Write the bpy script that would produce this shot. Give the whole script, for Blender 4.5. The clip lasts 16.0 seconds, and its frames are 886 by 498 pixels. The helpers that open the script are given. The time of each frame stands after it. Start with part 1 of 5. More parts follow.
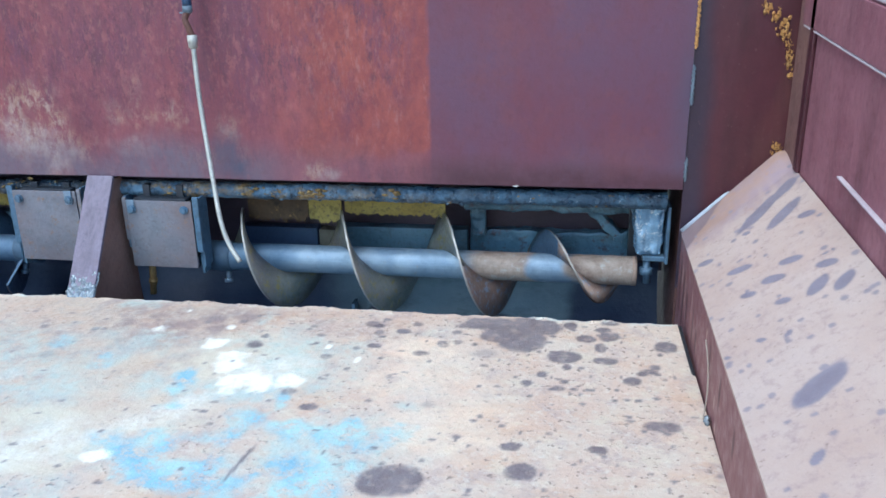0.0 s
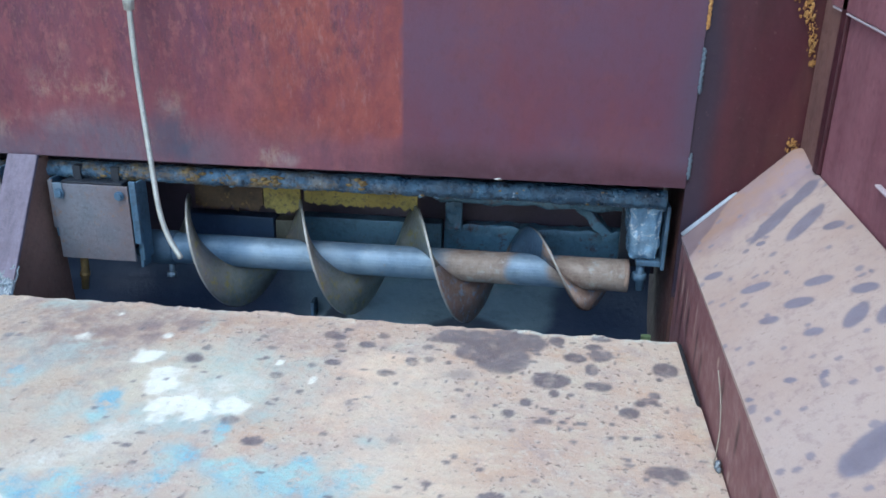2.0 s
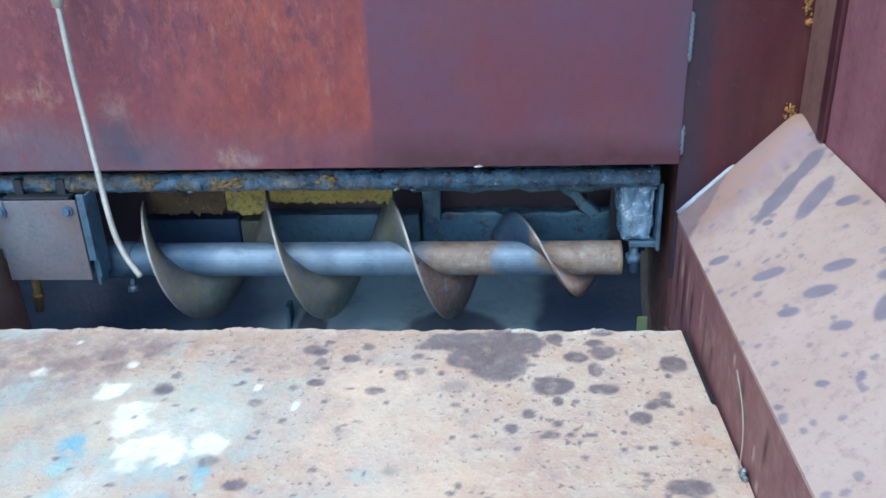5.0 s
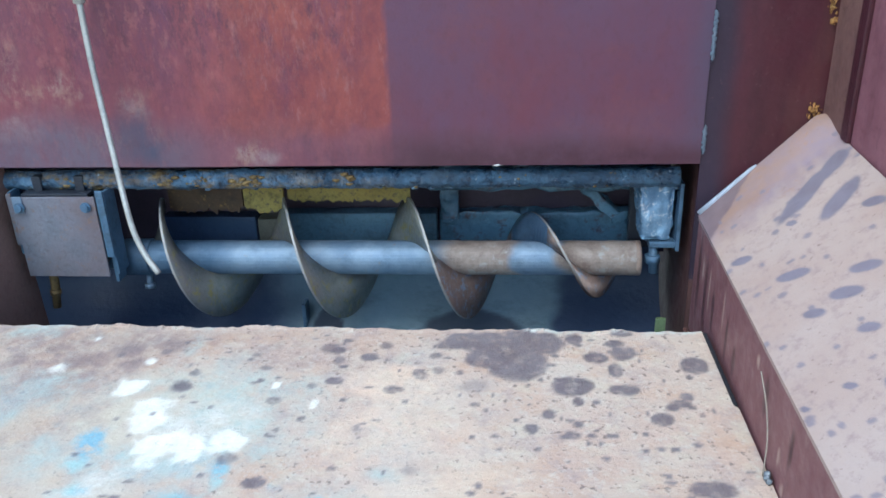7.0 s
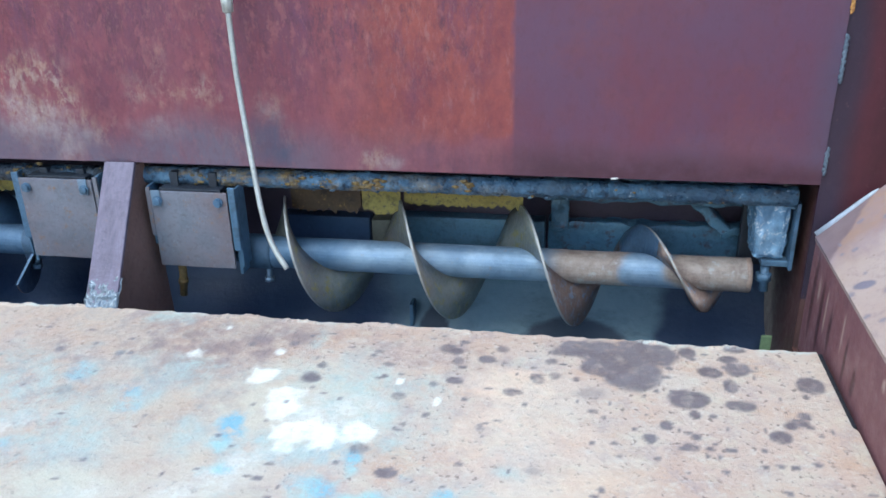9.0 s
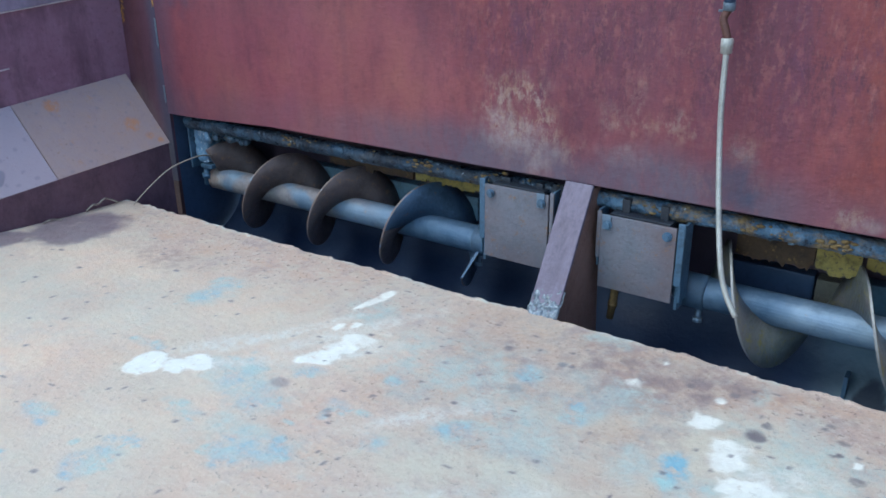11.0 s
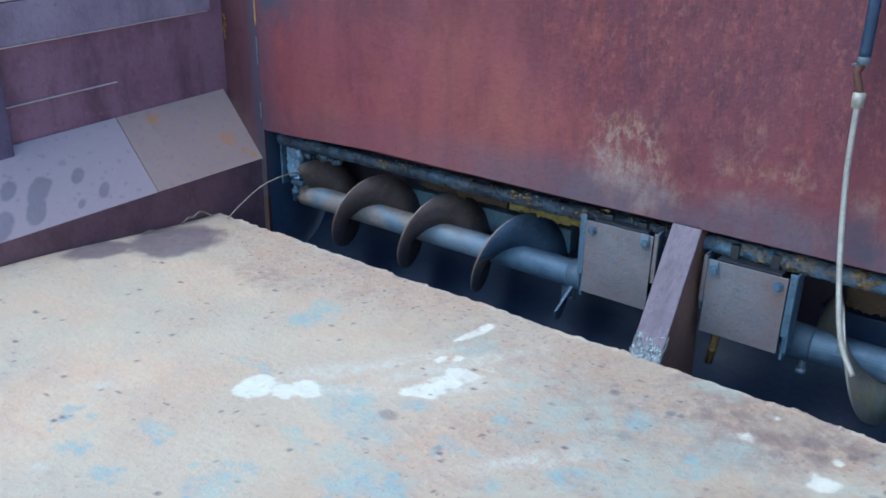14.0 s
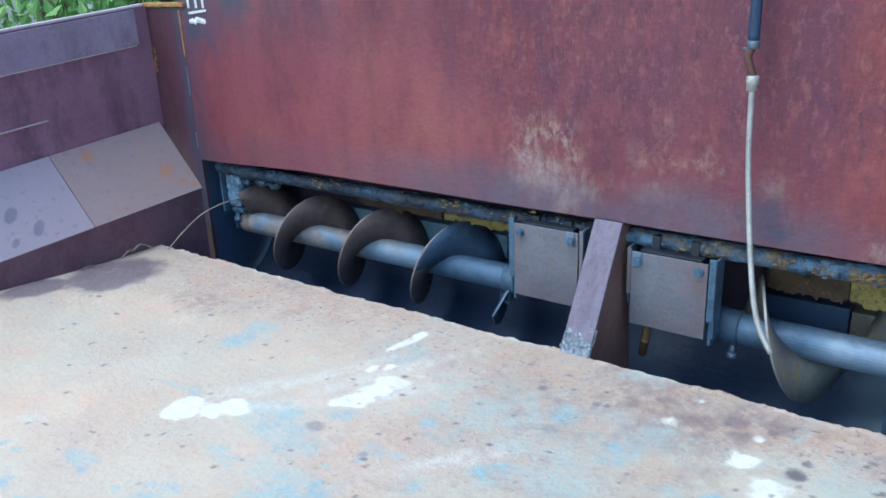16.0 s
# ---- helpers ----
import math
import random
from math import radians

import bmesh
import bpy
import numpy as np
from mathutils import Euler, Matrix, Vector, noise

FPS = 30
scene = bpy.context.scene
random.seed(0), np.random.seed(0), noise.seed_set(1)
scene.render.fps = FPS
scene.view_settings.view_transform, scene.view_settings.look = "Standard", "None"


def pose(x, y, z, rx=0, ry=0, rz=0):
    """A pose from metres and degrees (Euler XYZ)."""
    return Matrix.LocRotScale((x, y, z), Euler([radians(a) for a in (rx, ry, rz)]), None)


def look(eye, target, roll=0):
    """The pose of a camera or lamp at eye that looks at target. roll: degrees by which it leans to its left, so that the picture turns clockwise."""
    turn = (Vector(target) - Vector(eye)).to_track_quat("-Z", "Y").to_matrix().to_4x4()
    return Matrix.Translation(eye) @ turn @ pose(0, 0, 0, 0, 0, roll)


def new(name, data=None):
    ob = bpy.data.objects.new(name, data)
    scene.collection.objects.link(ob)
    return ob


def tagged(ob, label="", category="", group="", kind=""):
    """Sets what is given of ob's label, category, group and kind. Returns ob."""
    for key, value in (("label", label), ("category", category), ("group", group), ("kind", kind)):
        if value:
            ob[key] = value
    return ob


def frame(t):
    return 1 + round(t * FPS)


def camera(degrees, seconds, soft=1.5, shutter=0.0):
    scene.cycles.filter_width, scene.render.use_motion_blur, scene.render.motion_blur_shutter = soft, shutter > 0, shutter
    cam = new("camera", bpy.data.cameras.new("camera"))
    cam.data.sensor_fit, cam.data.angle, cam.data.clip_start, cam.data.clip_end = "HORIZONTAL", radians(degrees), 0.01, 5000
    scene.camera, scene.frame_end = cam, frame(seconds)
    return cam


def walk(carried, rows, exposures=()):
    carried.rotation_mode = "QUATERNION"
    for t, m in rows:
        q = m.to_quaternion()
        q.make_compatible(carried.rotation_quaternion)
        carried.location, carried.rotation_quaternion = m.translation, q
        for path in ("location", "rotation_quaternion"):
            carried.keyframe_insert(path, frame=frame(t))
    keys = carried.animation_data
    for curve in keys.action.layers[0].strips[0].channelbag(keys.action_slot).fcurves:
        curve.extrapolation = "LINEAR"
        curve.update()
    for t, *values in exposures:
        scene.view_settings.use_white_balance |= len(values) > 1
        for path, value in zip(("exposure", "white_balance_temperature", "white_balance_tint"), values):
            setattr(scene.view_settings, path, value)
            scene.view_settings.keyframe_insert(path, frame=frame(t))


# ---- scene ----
cam = camera(56.2, 16.0, 1.6)
PATH = [
    (0, (1.225, -1.791, 0.812), (0.941, 0.071, 0.139), -0.95),
    (0.5, (1.171, -1.765, 0.779), (0.961, 0.112, 0.123), -1.9),
    (1, (1.133, -1.727, 0.765), (0.988, 0.156, 0.107), -1.2),
    (1.5, (1.143, -1.663, 0.755), (0.982, 0.217, 0.09), 0.2),
    (2, (1.182, -1.548, 0.786), (0.977, 0.302, 0.053), 1.15),
    (2.5, (1.221, -1.469, 0.79), (0.968, 0.358, 0.018), -1.6),
    (3, (1.192, -1.411, 0.786), (1.027, 0.416, -0.011), -2.7),
    (3.5, (1.161, -1.394, 0.802), (1.036, 0.425, -0.021), -2.2),
    (4, (1.16, -1.405, 0.806), (1.037, 0.414, -0.015), -2.3),
    (6.5, (1.116, -1.401, 0.797), (0.973, 0.419, -0.018), -1.4),
    (7, (1.126, -1.399, 0.796), (0.971, 0.421, -0.018), -1.9),
    (7.5, (1.135, -1.394, 0.8), (0.973, 0.423, -0.02), -2.0),
    (8, (1.137, -1.396, 0.8), (0.979, 0.421, -0.019), -1.9),
    (8.5, (1.131, -1.408, 0.804), (0.987, 0.412, -0.014), -2.0),
    (9, (1.028, -1.458, 0.834), (0.716, 0.344, 0.024), -1.3),
    (9.5, (0.845, -1.542, 0.902), (0.279, 0.188, 0.071), 0.7),
    (10, (0.868, -1.530, 0.858), (-0.072, 0.068, 0.109), -1.1),
    (12.5, (0.686, -1.585, 0.917), (-0.419, -0.109, 0.142), -0.3),
    (13, (0.675, -1.594, 0.922), (-0.446, -0.118, 0.17), 0.9),
    (13.5, (0.674, -1.604, 0.925), (-0.455, -0.13, 0.184), 1.1),
    (14, (0.681, -1.616, 0.936), (-0.462, -0.151, 0.195), 1.1),
    (14.5, (0.682, -1.637, 0.944), (-0.466, -0.172, 0.212), 1.2),
    (15, (0.698, -1.625, 0.935), (-0.445, -0.151, 0.213), 1.0),
    (15.5, (0.725, -1.612, 0.935), (-0.433, -0.151, 0.211), -0.0),
    (16, (0.811, -1.557, 0.897), (-0.315, -0.050, 0.218), -2.5),
]
walk(cam, [(t, look(eye, target, roll)) for t, eye, target, roll in PATH],
     [(0.0, 1.06, 5620, -3), (1.0, 0.97, 5620, -3), (1.5, 0.77, 5620, -3), (2.0, 0.81, 5620, -3), (2.5, 1.04, 5620, -3), (3.0, 1.01, 5620, -3), (3.5, 1.00, 5620, -3), (7.0, 0.95, 5620, -3), (8.0, 1.04, 5620, -3), (9.0, 1.03, 5620, -3),
      (9.5, 0.80, 5620, -3), (10.0, 0.68, 5580, -3), (12.5, 0.53, 5555, -3), (13.0, 0.53, 5555, -3), (15.0, 0.63, 5545, -3), (15.5, 0.66, 5545, -3), (16.0, 0.84, 5525, -3)])

# ---- world and light ----
world = bpy.data.worlds.new("world")
scene.world = world
world.use_nodes = True
wn = world.node_tree.nodes
sky = wn.new("ShaderNodeTexSky")
sky.sky_type = "NISHITA"
sky.sun_disc = False
sky.sun_elevation = radians(52)
sky.sun_rotation = radians(207)
sky.air_density = 1.3
sky.dust_density = 1.5
wn["Background"].inputs["Strength"].default_value = 0.15
world.node_tree.links.new(sky.outputs["Color"], wn["Background"].inputs["Color"])
sun = new("sun", bpy.data.lights.new("sun", "SUN"))
sun.data.energy = 1.1
sun.data.angle = radians(35)
sun.data.color = (1.0, 0.95, 0.88)
sun.matrix_world = look((-0.85, -1.65, 4.6), (0.0, 0.0, 0.0))


# ---- helpers for nodes and meshes ----
def hash_noise(x, y, seed):
    """Smooth value noise on a plane."""
    xi, yi = np.floor(x).astype(np.int64), np.floor(y).astype(np.int64)
    fx, fy = x - xi, y - yi
    fx, fy = fx * fx * (3 - 2 * fx), fy * fy * (3 - 2 * fy)

    def corner(a, b):
        n = (a * 374761393 + b * 668265263 + seed * 974711) & 0x7FFFFFFF
        n = ((n ^ (n >> 13)) * 1274126177) & 0x7FFFFFFF
        return ((n ^ (n >> 16)) & 0xFFFF) / 65535.0

    top = corner(xi, yi) * (1 - fx) + corner(xi + 1, yi) * fx
    low = corner(xi, yi + 1) * (1 - fx) + corner(xi + 1, yi + 1) * fx
    return top * (1 - fy) + low * fy


def fbm(x, y, scale, seed, octaves=4):
    total, weight, amp = 0.0, 0.0, 1.0
    for k in range(octaves):
        total = total + amp * hash_noise(x * scale * 2 ** k + 17.3 * k, y * scale * 2 ** k - 9.1 * k, seed + k)
        weight += amp
        amp *= 0.5
    return total / weight


def smooth(a, b, v):
    t = np.clip((v - a) / (b - a), 0, 1)
    return t * t * (3 - 2 * t)


def blots(x, y, spots, seed, rag=0.45, soft=0.12):
    """A mask of ragged round marks: centre, half width, half depth."""
    mask = np.zeros_like(x)
    rough = fbm(x, y, 28, seed, 4) - 0.5
    for cx, cy, rx, ry in spots:
        d = np.hypot((x - cx) / rx, (y - cy) / ry) + rag * 2 * rough
        mask = np.maximum(mask, 1 - smooth(1 - soft, 1 + soft, d))
    return mask


def smears(x, y, marks, seed, inner=0.2, outer=1.1):
    """Long rubbed marks: centre, half length, half width, degrees."""
    mask = np.zeros_like(x)
    rough = fbm(x, y, 16, seed, 5) - 0.5
    for cx, cy, a, b, turn in marks:
        c, q = math.cos(radians(turn)), math.sin(radians(turn))
        u, v = (x - cx) * c + (y - cy) * q, (y - cy) * c - (x - cx) * q
        d = np.hypot(u / a, v / b) + 0.9 * rough
        mask = np.maximum(mask, 1 - smooth(inner, outer, d))
    return mask


def part(name, bm, material, parent=None, label=""):
    """Link a bmesh as one mesh object, under a thing or a part."""
    me = bpy.data.meshes.new(name)
    bm.to_mesh(me)
    bm.free()
    me.materials.append(material)
    ob = new(name, me)
    if parent is not None:
        ob.parent = parent
    if label:
        ob["label"] = label
    return ob


def box(bm, lo, hi, bevel=0.0, m=None):
    made = bmesh.ops.create_cube(bm, size=1.0)["verts"]
    for v in made:
        v.co = Vector([lo[i] + (v.co[i] + 0.5) * (hi[i] - lo[i]) for i in range(3)])
    if bevel:
        edges = list({e for v in made for e in v.link_edges})
        out = bmesh.ops.bevel(bm, geom=edges, offset=bevel, segments=2, affect="EDGES", profile=0.6)
        made = list({v for f in out["faces"] for v in f.verts} | {v for v in made if v.is_valid})
    if m is not None:
        for v in made:
            v.co = m @ v.co
    return made


def rod(bm, path, radius, sides=14, caps=True):
    """A round bar along a path; radius is one number or one for each point."""
    pts = [Vector(p) for p in path]
    rad = radius if isinstance(radius, (list, tuple)) else [radius] * len(pts)
    rings = []
    side = None
    for i, p in enumerate(pts):
        d = (pts[min(i + 1, len(pts) - 1)] - pts[max(i - 1, 0)]).normalized()
        if side is None:
            side = d.orthogonal().normalized()
        side = (side - d * side.dot(d)).normalized()
        up = d.cross(side)
        rings.append([bm.verts.new(p + rad[i] * (math.cos(a) * side + math.sin(a) * up))
                      for a in (2 * math.pi * k / sides for k in range(sides))])
    for a, b in zip(rings, rings[1:]):
        for k in range(sides):
            f = bm.faces.new((a[k], a[(k + 1) % sides], b[(k + 1) % sides], b[k]))
            f.smooth = True
    if caps:
        bm.faces.new(rings[0][::-1])
        bm.faces.new(rings[-1])


def smooth_path(points, n=8):
    """A rounded way through points (Catmull-Rom)."""
    p = [Vector(q) for q in points]
    p = [2 * p[0] - p[1]] + p + [2 * p[-1] - p[-2]]
    out = []
    for i in range(1, len(p) - 2):
        for k in range(n):
            t = k / n
            out.append(0.5 * (2 * p[i] + (p[i + 1] - p[i - 1]) * t + (2 * p[i - 1] - 5 * p[i] + 4 * p[i + 1] - p[i + 2]) * t * t
                              + (3 * p[i] - p[i - 1] - 3 * p[i + 1] + p[i + 2]) * t ** 3))
    return out + [p[-2]]


def lumps(bm, spots, seed, squash=(1, 1, 1), fine=2):
    """Small uneven beads of weld or rust: centre and size."""
    for i, (x, y, z, r) in enumerate(spots):
        made = bmesh.ops.create_icosphere(bm, subdivisions=fine, radius=r)["verts"]
        for v in made:
            k = 1 + 0.55 * noise.noise(v.co * (1.6 / r) + Vector((seed, i * 3.1, 0)))
            v.co = Vector((v.co.x * k * squash[0] + x, v.co.y * k * squash[1] + y, v.co.z * k * squash[2] + z))
        for f in {f for v in made for f in v.link_faces}:
            f.smooth = True


def sheet(name, us, vs, place, material, masks=None, thick=0.0, parent=None, label=""):
    """A plate over a grid of (u, v) with named masks on its points, and a thickness."""
    us, vs = np.asarray(us, float), np.asarray(vs, float)
    uu, vv = np.meshgrid(us, vs)
    co = place(uu, vv)
    nu, nv = len(us), len(vs)
    flat = co.reshape(-1, 3)
    k = np.arange(nu * nv).reshape(nv, nu)
    faces = np.stack([k[:-1, :-1], k[:-1, 1:], k[1:, 1:], k[1:, :-1]], -1).reshape(-1, 4)
    if thick:
        a, b = co[0, 1] - co[0, 0], co[1, 0] - co[0, 0]
        n = np.cross(a, b)
        n = n / np.linalg.norm(n)
        rim = np.concatenate([k[0, :], k[1:, -1], k[-1, -2::-1], k[-2:0:-1, 0]])
        base = len(flat)
        under = flat[rim] - n * thick
        flat = np.vstack([flat, under])
        m = len(rim)
        low = base + np.arange(m)
        skirt = np.stack([rim, low, np.roll(low, -1), np.roll(rim, -1)], -1)
        faces = [list(f) for f in faces] + [list(f) for f in skirt]
    else:
        faces = [list(f) for f in faces]
    me = bpy.data.meshes.new(name)
    me.from_pydata([tuple(c) for c in flat], [], [[int(i) for i in f] for f in faces])
    for key, mask in (masks or {}).items():
        at = me.attributes.new(key, "FLOAT", "POINT")
        values = np.zeros(len(flat), dtype=np.float32)
        values[:nu * nv] = mask(uu, vv).reshape(-1)
        at.data.foreach_set("value", values)
    me.materials.append(material)
    me.update()
    ob = new(name, me)
    if parent is not None:
        ob.parent = parent
    if label:
        ob["label"] = label
    return ob


class Mat:
    """A small builder for node materials."""

    def __init__(self, name, rough=0.7, metal=0.0):
        self.m = bpy.data.materials.new(name)
        self.m.use_nodes = True
        self.t = self.m.node_tree
        self.b = self.t.nodes["Principled BSDF"]
        self.b.inputs["Metallic"].default_value = metal
        self.b.inputs["Roughness"].default_value = rough
        self.co = self.t.nodes.new("ShaderNodeTexCoord").outputs["Object"]

    def link(self, a, b):
        self.t.links.new(a, b)

    def mapped(self, scale):
        n = self.t.nodes.new("ShaderNodeMapping")
        n.inputs["Scale"].default_value = scale
        self.link(self.co, n.inputs["Vector"])
        return n.outputs["Vector"]

    def noise(self, scale, detail=6, rough=0.6, stretch=None, low=0.35, high=0.65):
        n = self.t.nodes.new("ShaderNodeTexNoise")
        n.inputs["Scale"].default_value = scale
        n.inputs["Detail"].default_value = detail
        n.inputs["Roughness"].default_value = rough
        self.link(self.mapped(stretch) if stretch else self.co, n.inputs["Vector"])
        return self.span(n.outputs["Fac"], low, high)

    def span(self, value, low, high, to=(0, 1)):
        n = self.t.nodes.new("ShaderNodeMapRange")
        n.inputs["From Min"].default_value = low
        n.inputs["From Max"].default_value = high
        n.inputs["To Min"].default_value, n.inputs["To Max"].default_value = to
        self.link(value, n.inputs["Value"])
        return n.outputs["Result"]

    def attr(self, name):
        n = self.t.nodes.new("ShaderNodeAttribute")
        n.attribute_name = name
        return n.outputs["Fac"]

    def math(self, how, a, b):
        n = self.t.nodes.new("ShaderNodeMath")
        n.operation = how
        n.use_clamp = True
        for s, v in zip(n.inputs, (a, b)):
            if isinstance(v, (int, float)):
                s.default_value = v
            else:
                self.link(v, s)
        return n.outputs[0]

    def mix(self, fac, a, b):
        n = self.t.nodes.new("ShaderNodeMix")
        n.data_type = "RGBA"
        for s, v in ((n.inputs[0], fac), (n.inputs[6], a), (n.inputs[7], b)):
            if isinstance(v, tuple):
                s.default_value = (*v, 1)
            elif isinstance(v, (int, float)):
                s.default_value = v
            else:
                self.link(v, s)
        return n.outputs[2]

    def done(self, colour, rough=None, bump=None, depth=0.002, metal=None):
        if isinstance(colour, tuple):
            self.b.inputs["Base Color"].default_value = (*colour, 1)
        else:
            self.link(colour, self.b.inputs["Base Color"])
        if rough is not None:
            self.link(rough, self.b.inputs["Roughness"])
        if metal is not None:
            self.link(metal, self.b.inputs["Metallic"])
        if bump is not None:
            n = self.t.nodes.new("ShaderNodeBump")
            n.inputs["Distance"].default_value = depth
            n.inputs["Strength"].default_value = 0.7
            self.link(bump, n.inputs["Height"])
            self.link(n.outputs["Normal"], self.b.inputs["Normal"])
        return self.m


# ---- materials ----
def floor_material():
    """Worn bare plate, tan rust, remains of blue and white paint, dark wet marks."""
    k = Mat("worn_floor_plate", 0.6)
    c = k.mix(k.noise(2.6, 8, 0.62), (0.555, 0.40, 0.320), (0.565, 0.455, 0.385))
    c = k.mix(k.noise(7.0, 9, 0.72, low=0.46, high=0.66), c, (0.58, 0.49, 0.41))
    c = k.mix(k.noise(5.0, 9, 0.7, stretch=(1.0, 1.7, 1.0), low=0.50, high=0.66), c, (0.555, 0.38, 0.28))
    c = k.mix(k.math("MULTIPLY", k.noise(13.0, 8, 0.7, low=0.52, high=0.62), 0.75), c, (0.43, 0.335, 0.31))
    c = k.mix(k.math("MULTIPLY", k.noise(17.0, 8, 0.65, stretch=(1.0, 1.4, 1.0), low=0.53, high=0.62), 0.45), c, (0.61, 0.545, 0.43))
    c = k.mix(k.math("MULTIPLY", k.noise(21.0, 9, 0.75, low=0.52, high=0.68), 0.5), c, (0.45, 0.30, 0.23))
    c = k.mix(k.math("MULTIPLY", k.noise(38.0, 7, 0.75, low=0.54, high=0.66), 0.75), c, (0.60, 0.545, 0.48))
    c = k.mix(k.math("MULTIPLY", k.noise(70.0, 5, 0.6, low=0.59, high=0.66), 0.85), c, (0.22, 0.165, 0.15))
    c = k.mix(k.math("MULTIPLY", k.noise(55.0, 5, 0.6, low=0.58, high=0.66), 0.3), c, (0.70, 0.64, 0.56))
    peach = k.math("MULTIPLY", k.attr("peach"), k.noise(3.2, 7, 0.65, low=0.25, high=0.6))
    c = k.mix(k.math("MULTIPLY", peach, 0.8), c, k.mix(k.noise(5.0, 7, 0.7, low=0.4, high=0.6), (0.765, 0.555, 0.415), (0.765, 0.645, 0.50)))
    c = k.mix(k.math("MULTIPLY", peach, k.math("MULTIPLY", k.noise(9.0, 9, 0.75, stretch=(1.0, 1.5, 1.0), low=0.50, high=0.64), 0.5)), c, (0.585, 0.475, 0.43))
    brown = k.math("MULTIPLY", k.attr("brown"), k.noise(26.0, 9, 0.78, low=0.30, high=0.62))
    c = k.mix(k.math("MULTIPLY", brown, 0.72), c, k.mix(k.noise(13.0, 8, 0.7, low=0.42, high=0.6), (0.40, 0.255, 0.18), (0.30, 0.225, 0.215)))
    grey = k.math("MULTIPLY", k.attr("grey"), k.noise(12.0, 8, 0.7, low=0.3, high=0.55))
    c = k.mix(grey, c, (0.60, 0.53, 0.425))
    wash = k.math("MULTIPLY", k.attr("wash"), k.noise(18.0, 9, 0.75, low=0.36, high=0.60))
    c = k.mix(k.math("MULTIPLY", wash, 0.8), c, (0.44, 0.545, 0.52))
    blue = k.math("MULTIPLY", k.attr("blue"), k.noise(32.0, 9, 0.75, low=0.38, high=0.54))
    c = k.mix(blue, c, k.mix(k.noise(16.0, low=0.4, high=0.6), (0.20, 0.41, 0.55), (0.40, 0.57, 0.56)))
    smear = k.math("MULTIPLY", k.attr("smear"), k.noise(30.0, 8, 0.75, low=0.38, high=0.6))
    c = k.mix(k.math("MULTIPLY", smear, 0.85), c, (0.70, 0.675, 0.61))
    white = k.math("MULTIPLY", k.attr("white"), k.noise(42.0, 8, 0.72, low=0.30, high=0.43))
    c = k.mix(white, c, k.mix(k.noise(24.0, 7, 0.7), (0.77, 0.745, 0.67), (0.88, 0.86, 0.79)))
    rust = k.math("MULTIPLY", k.attr("rust"), k.noise(34.0, 8, 0.75, low=0.40, high=0.58))
    c = k.mix(k.math("MULTIPLY", rust, 0.55), c, (0.30, 0.205, 0.19))
    wet = k.math("MULTIPLY", k.attr("stain_shade"), k.noise(45.0, 5, 0.6, low=0.10, high=0.5))
    c = k.mix(k.math("MULTIPLY", wet, 0.9), c, k.mix(k.noise(20.0), (0.135, 0.108, 0.125), (0.200, 0.175, 0.195)))
    damp = k.math("MULTIPLY", k.attr("damp"), k.noise(14.0, 6, 0.6, low=0.0, high=0.42))
    c = k.mix(k.math("MULTIPLY", damp, 0.78), c, k.mix(k.noise(30.0), (0.115, 0.080, 0.125), (0.165, 0.125, 0.175)))
    burr = k.math("MULTIPLY", k.attr("burr"), k.noise(80.0, 4, low=0.4, high=0.55))
    c = k.mix(burr, c, (0.55, 0.57, 0.53))
    r = k.span(k.noise(16.0, 6, 0.7, low=0.2, high=0.8), 0, 1, (0.5, 0.8))
    r = k.mix(wet, r, (0.32, 0.32, 0.32))
    return k.done(c, r, k.math("ADD", k.noise(70.0, 8, 0.7, low=0.2, high=0.8), k.math("MULTIPLY", k.attr("white"), 0.6)), 0.003)


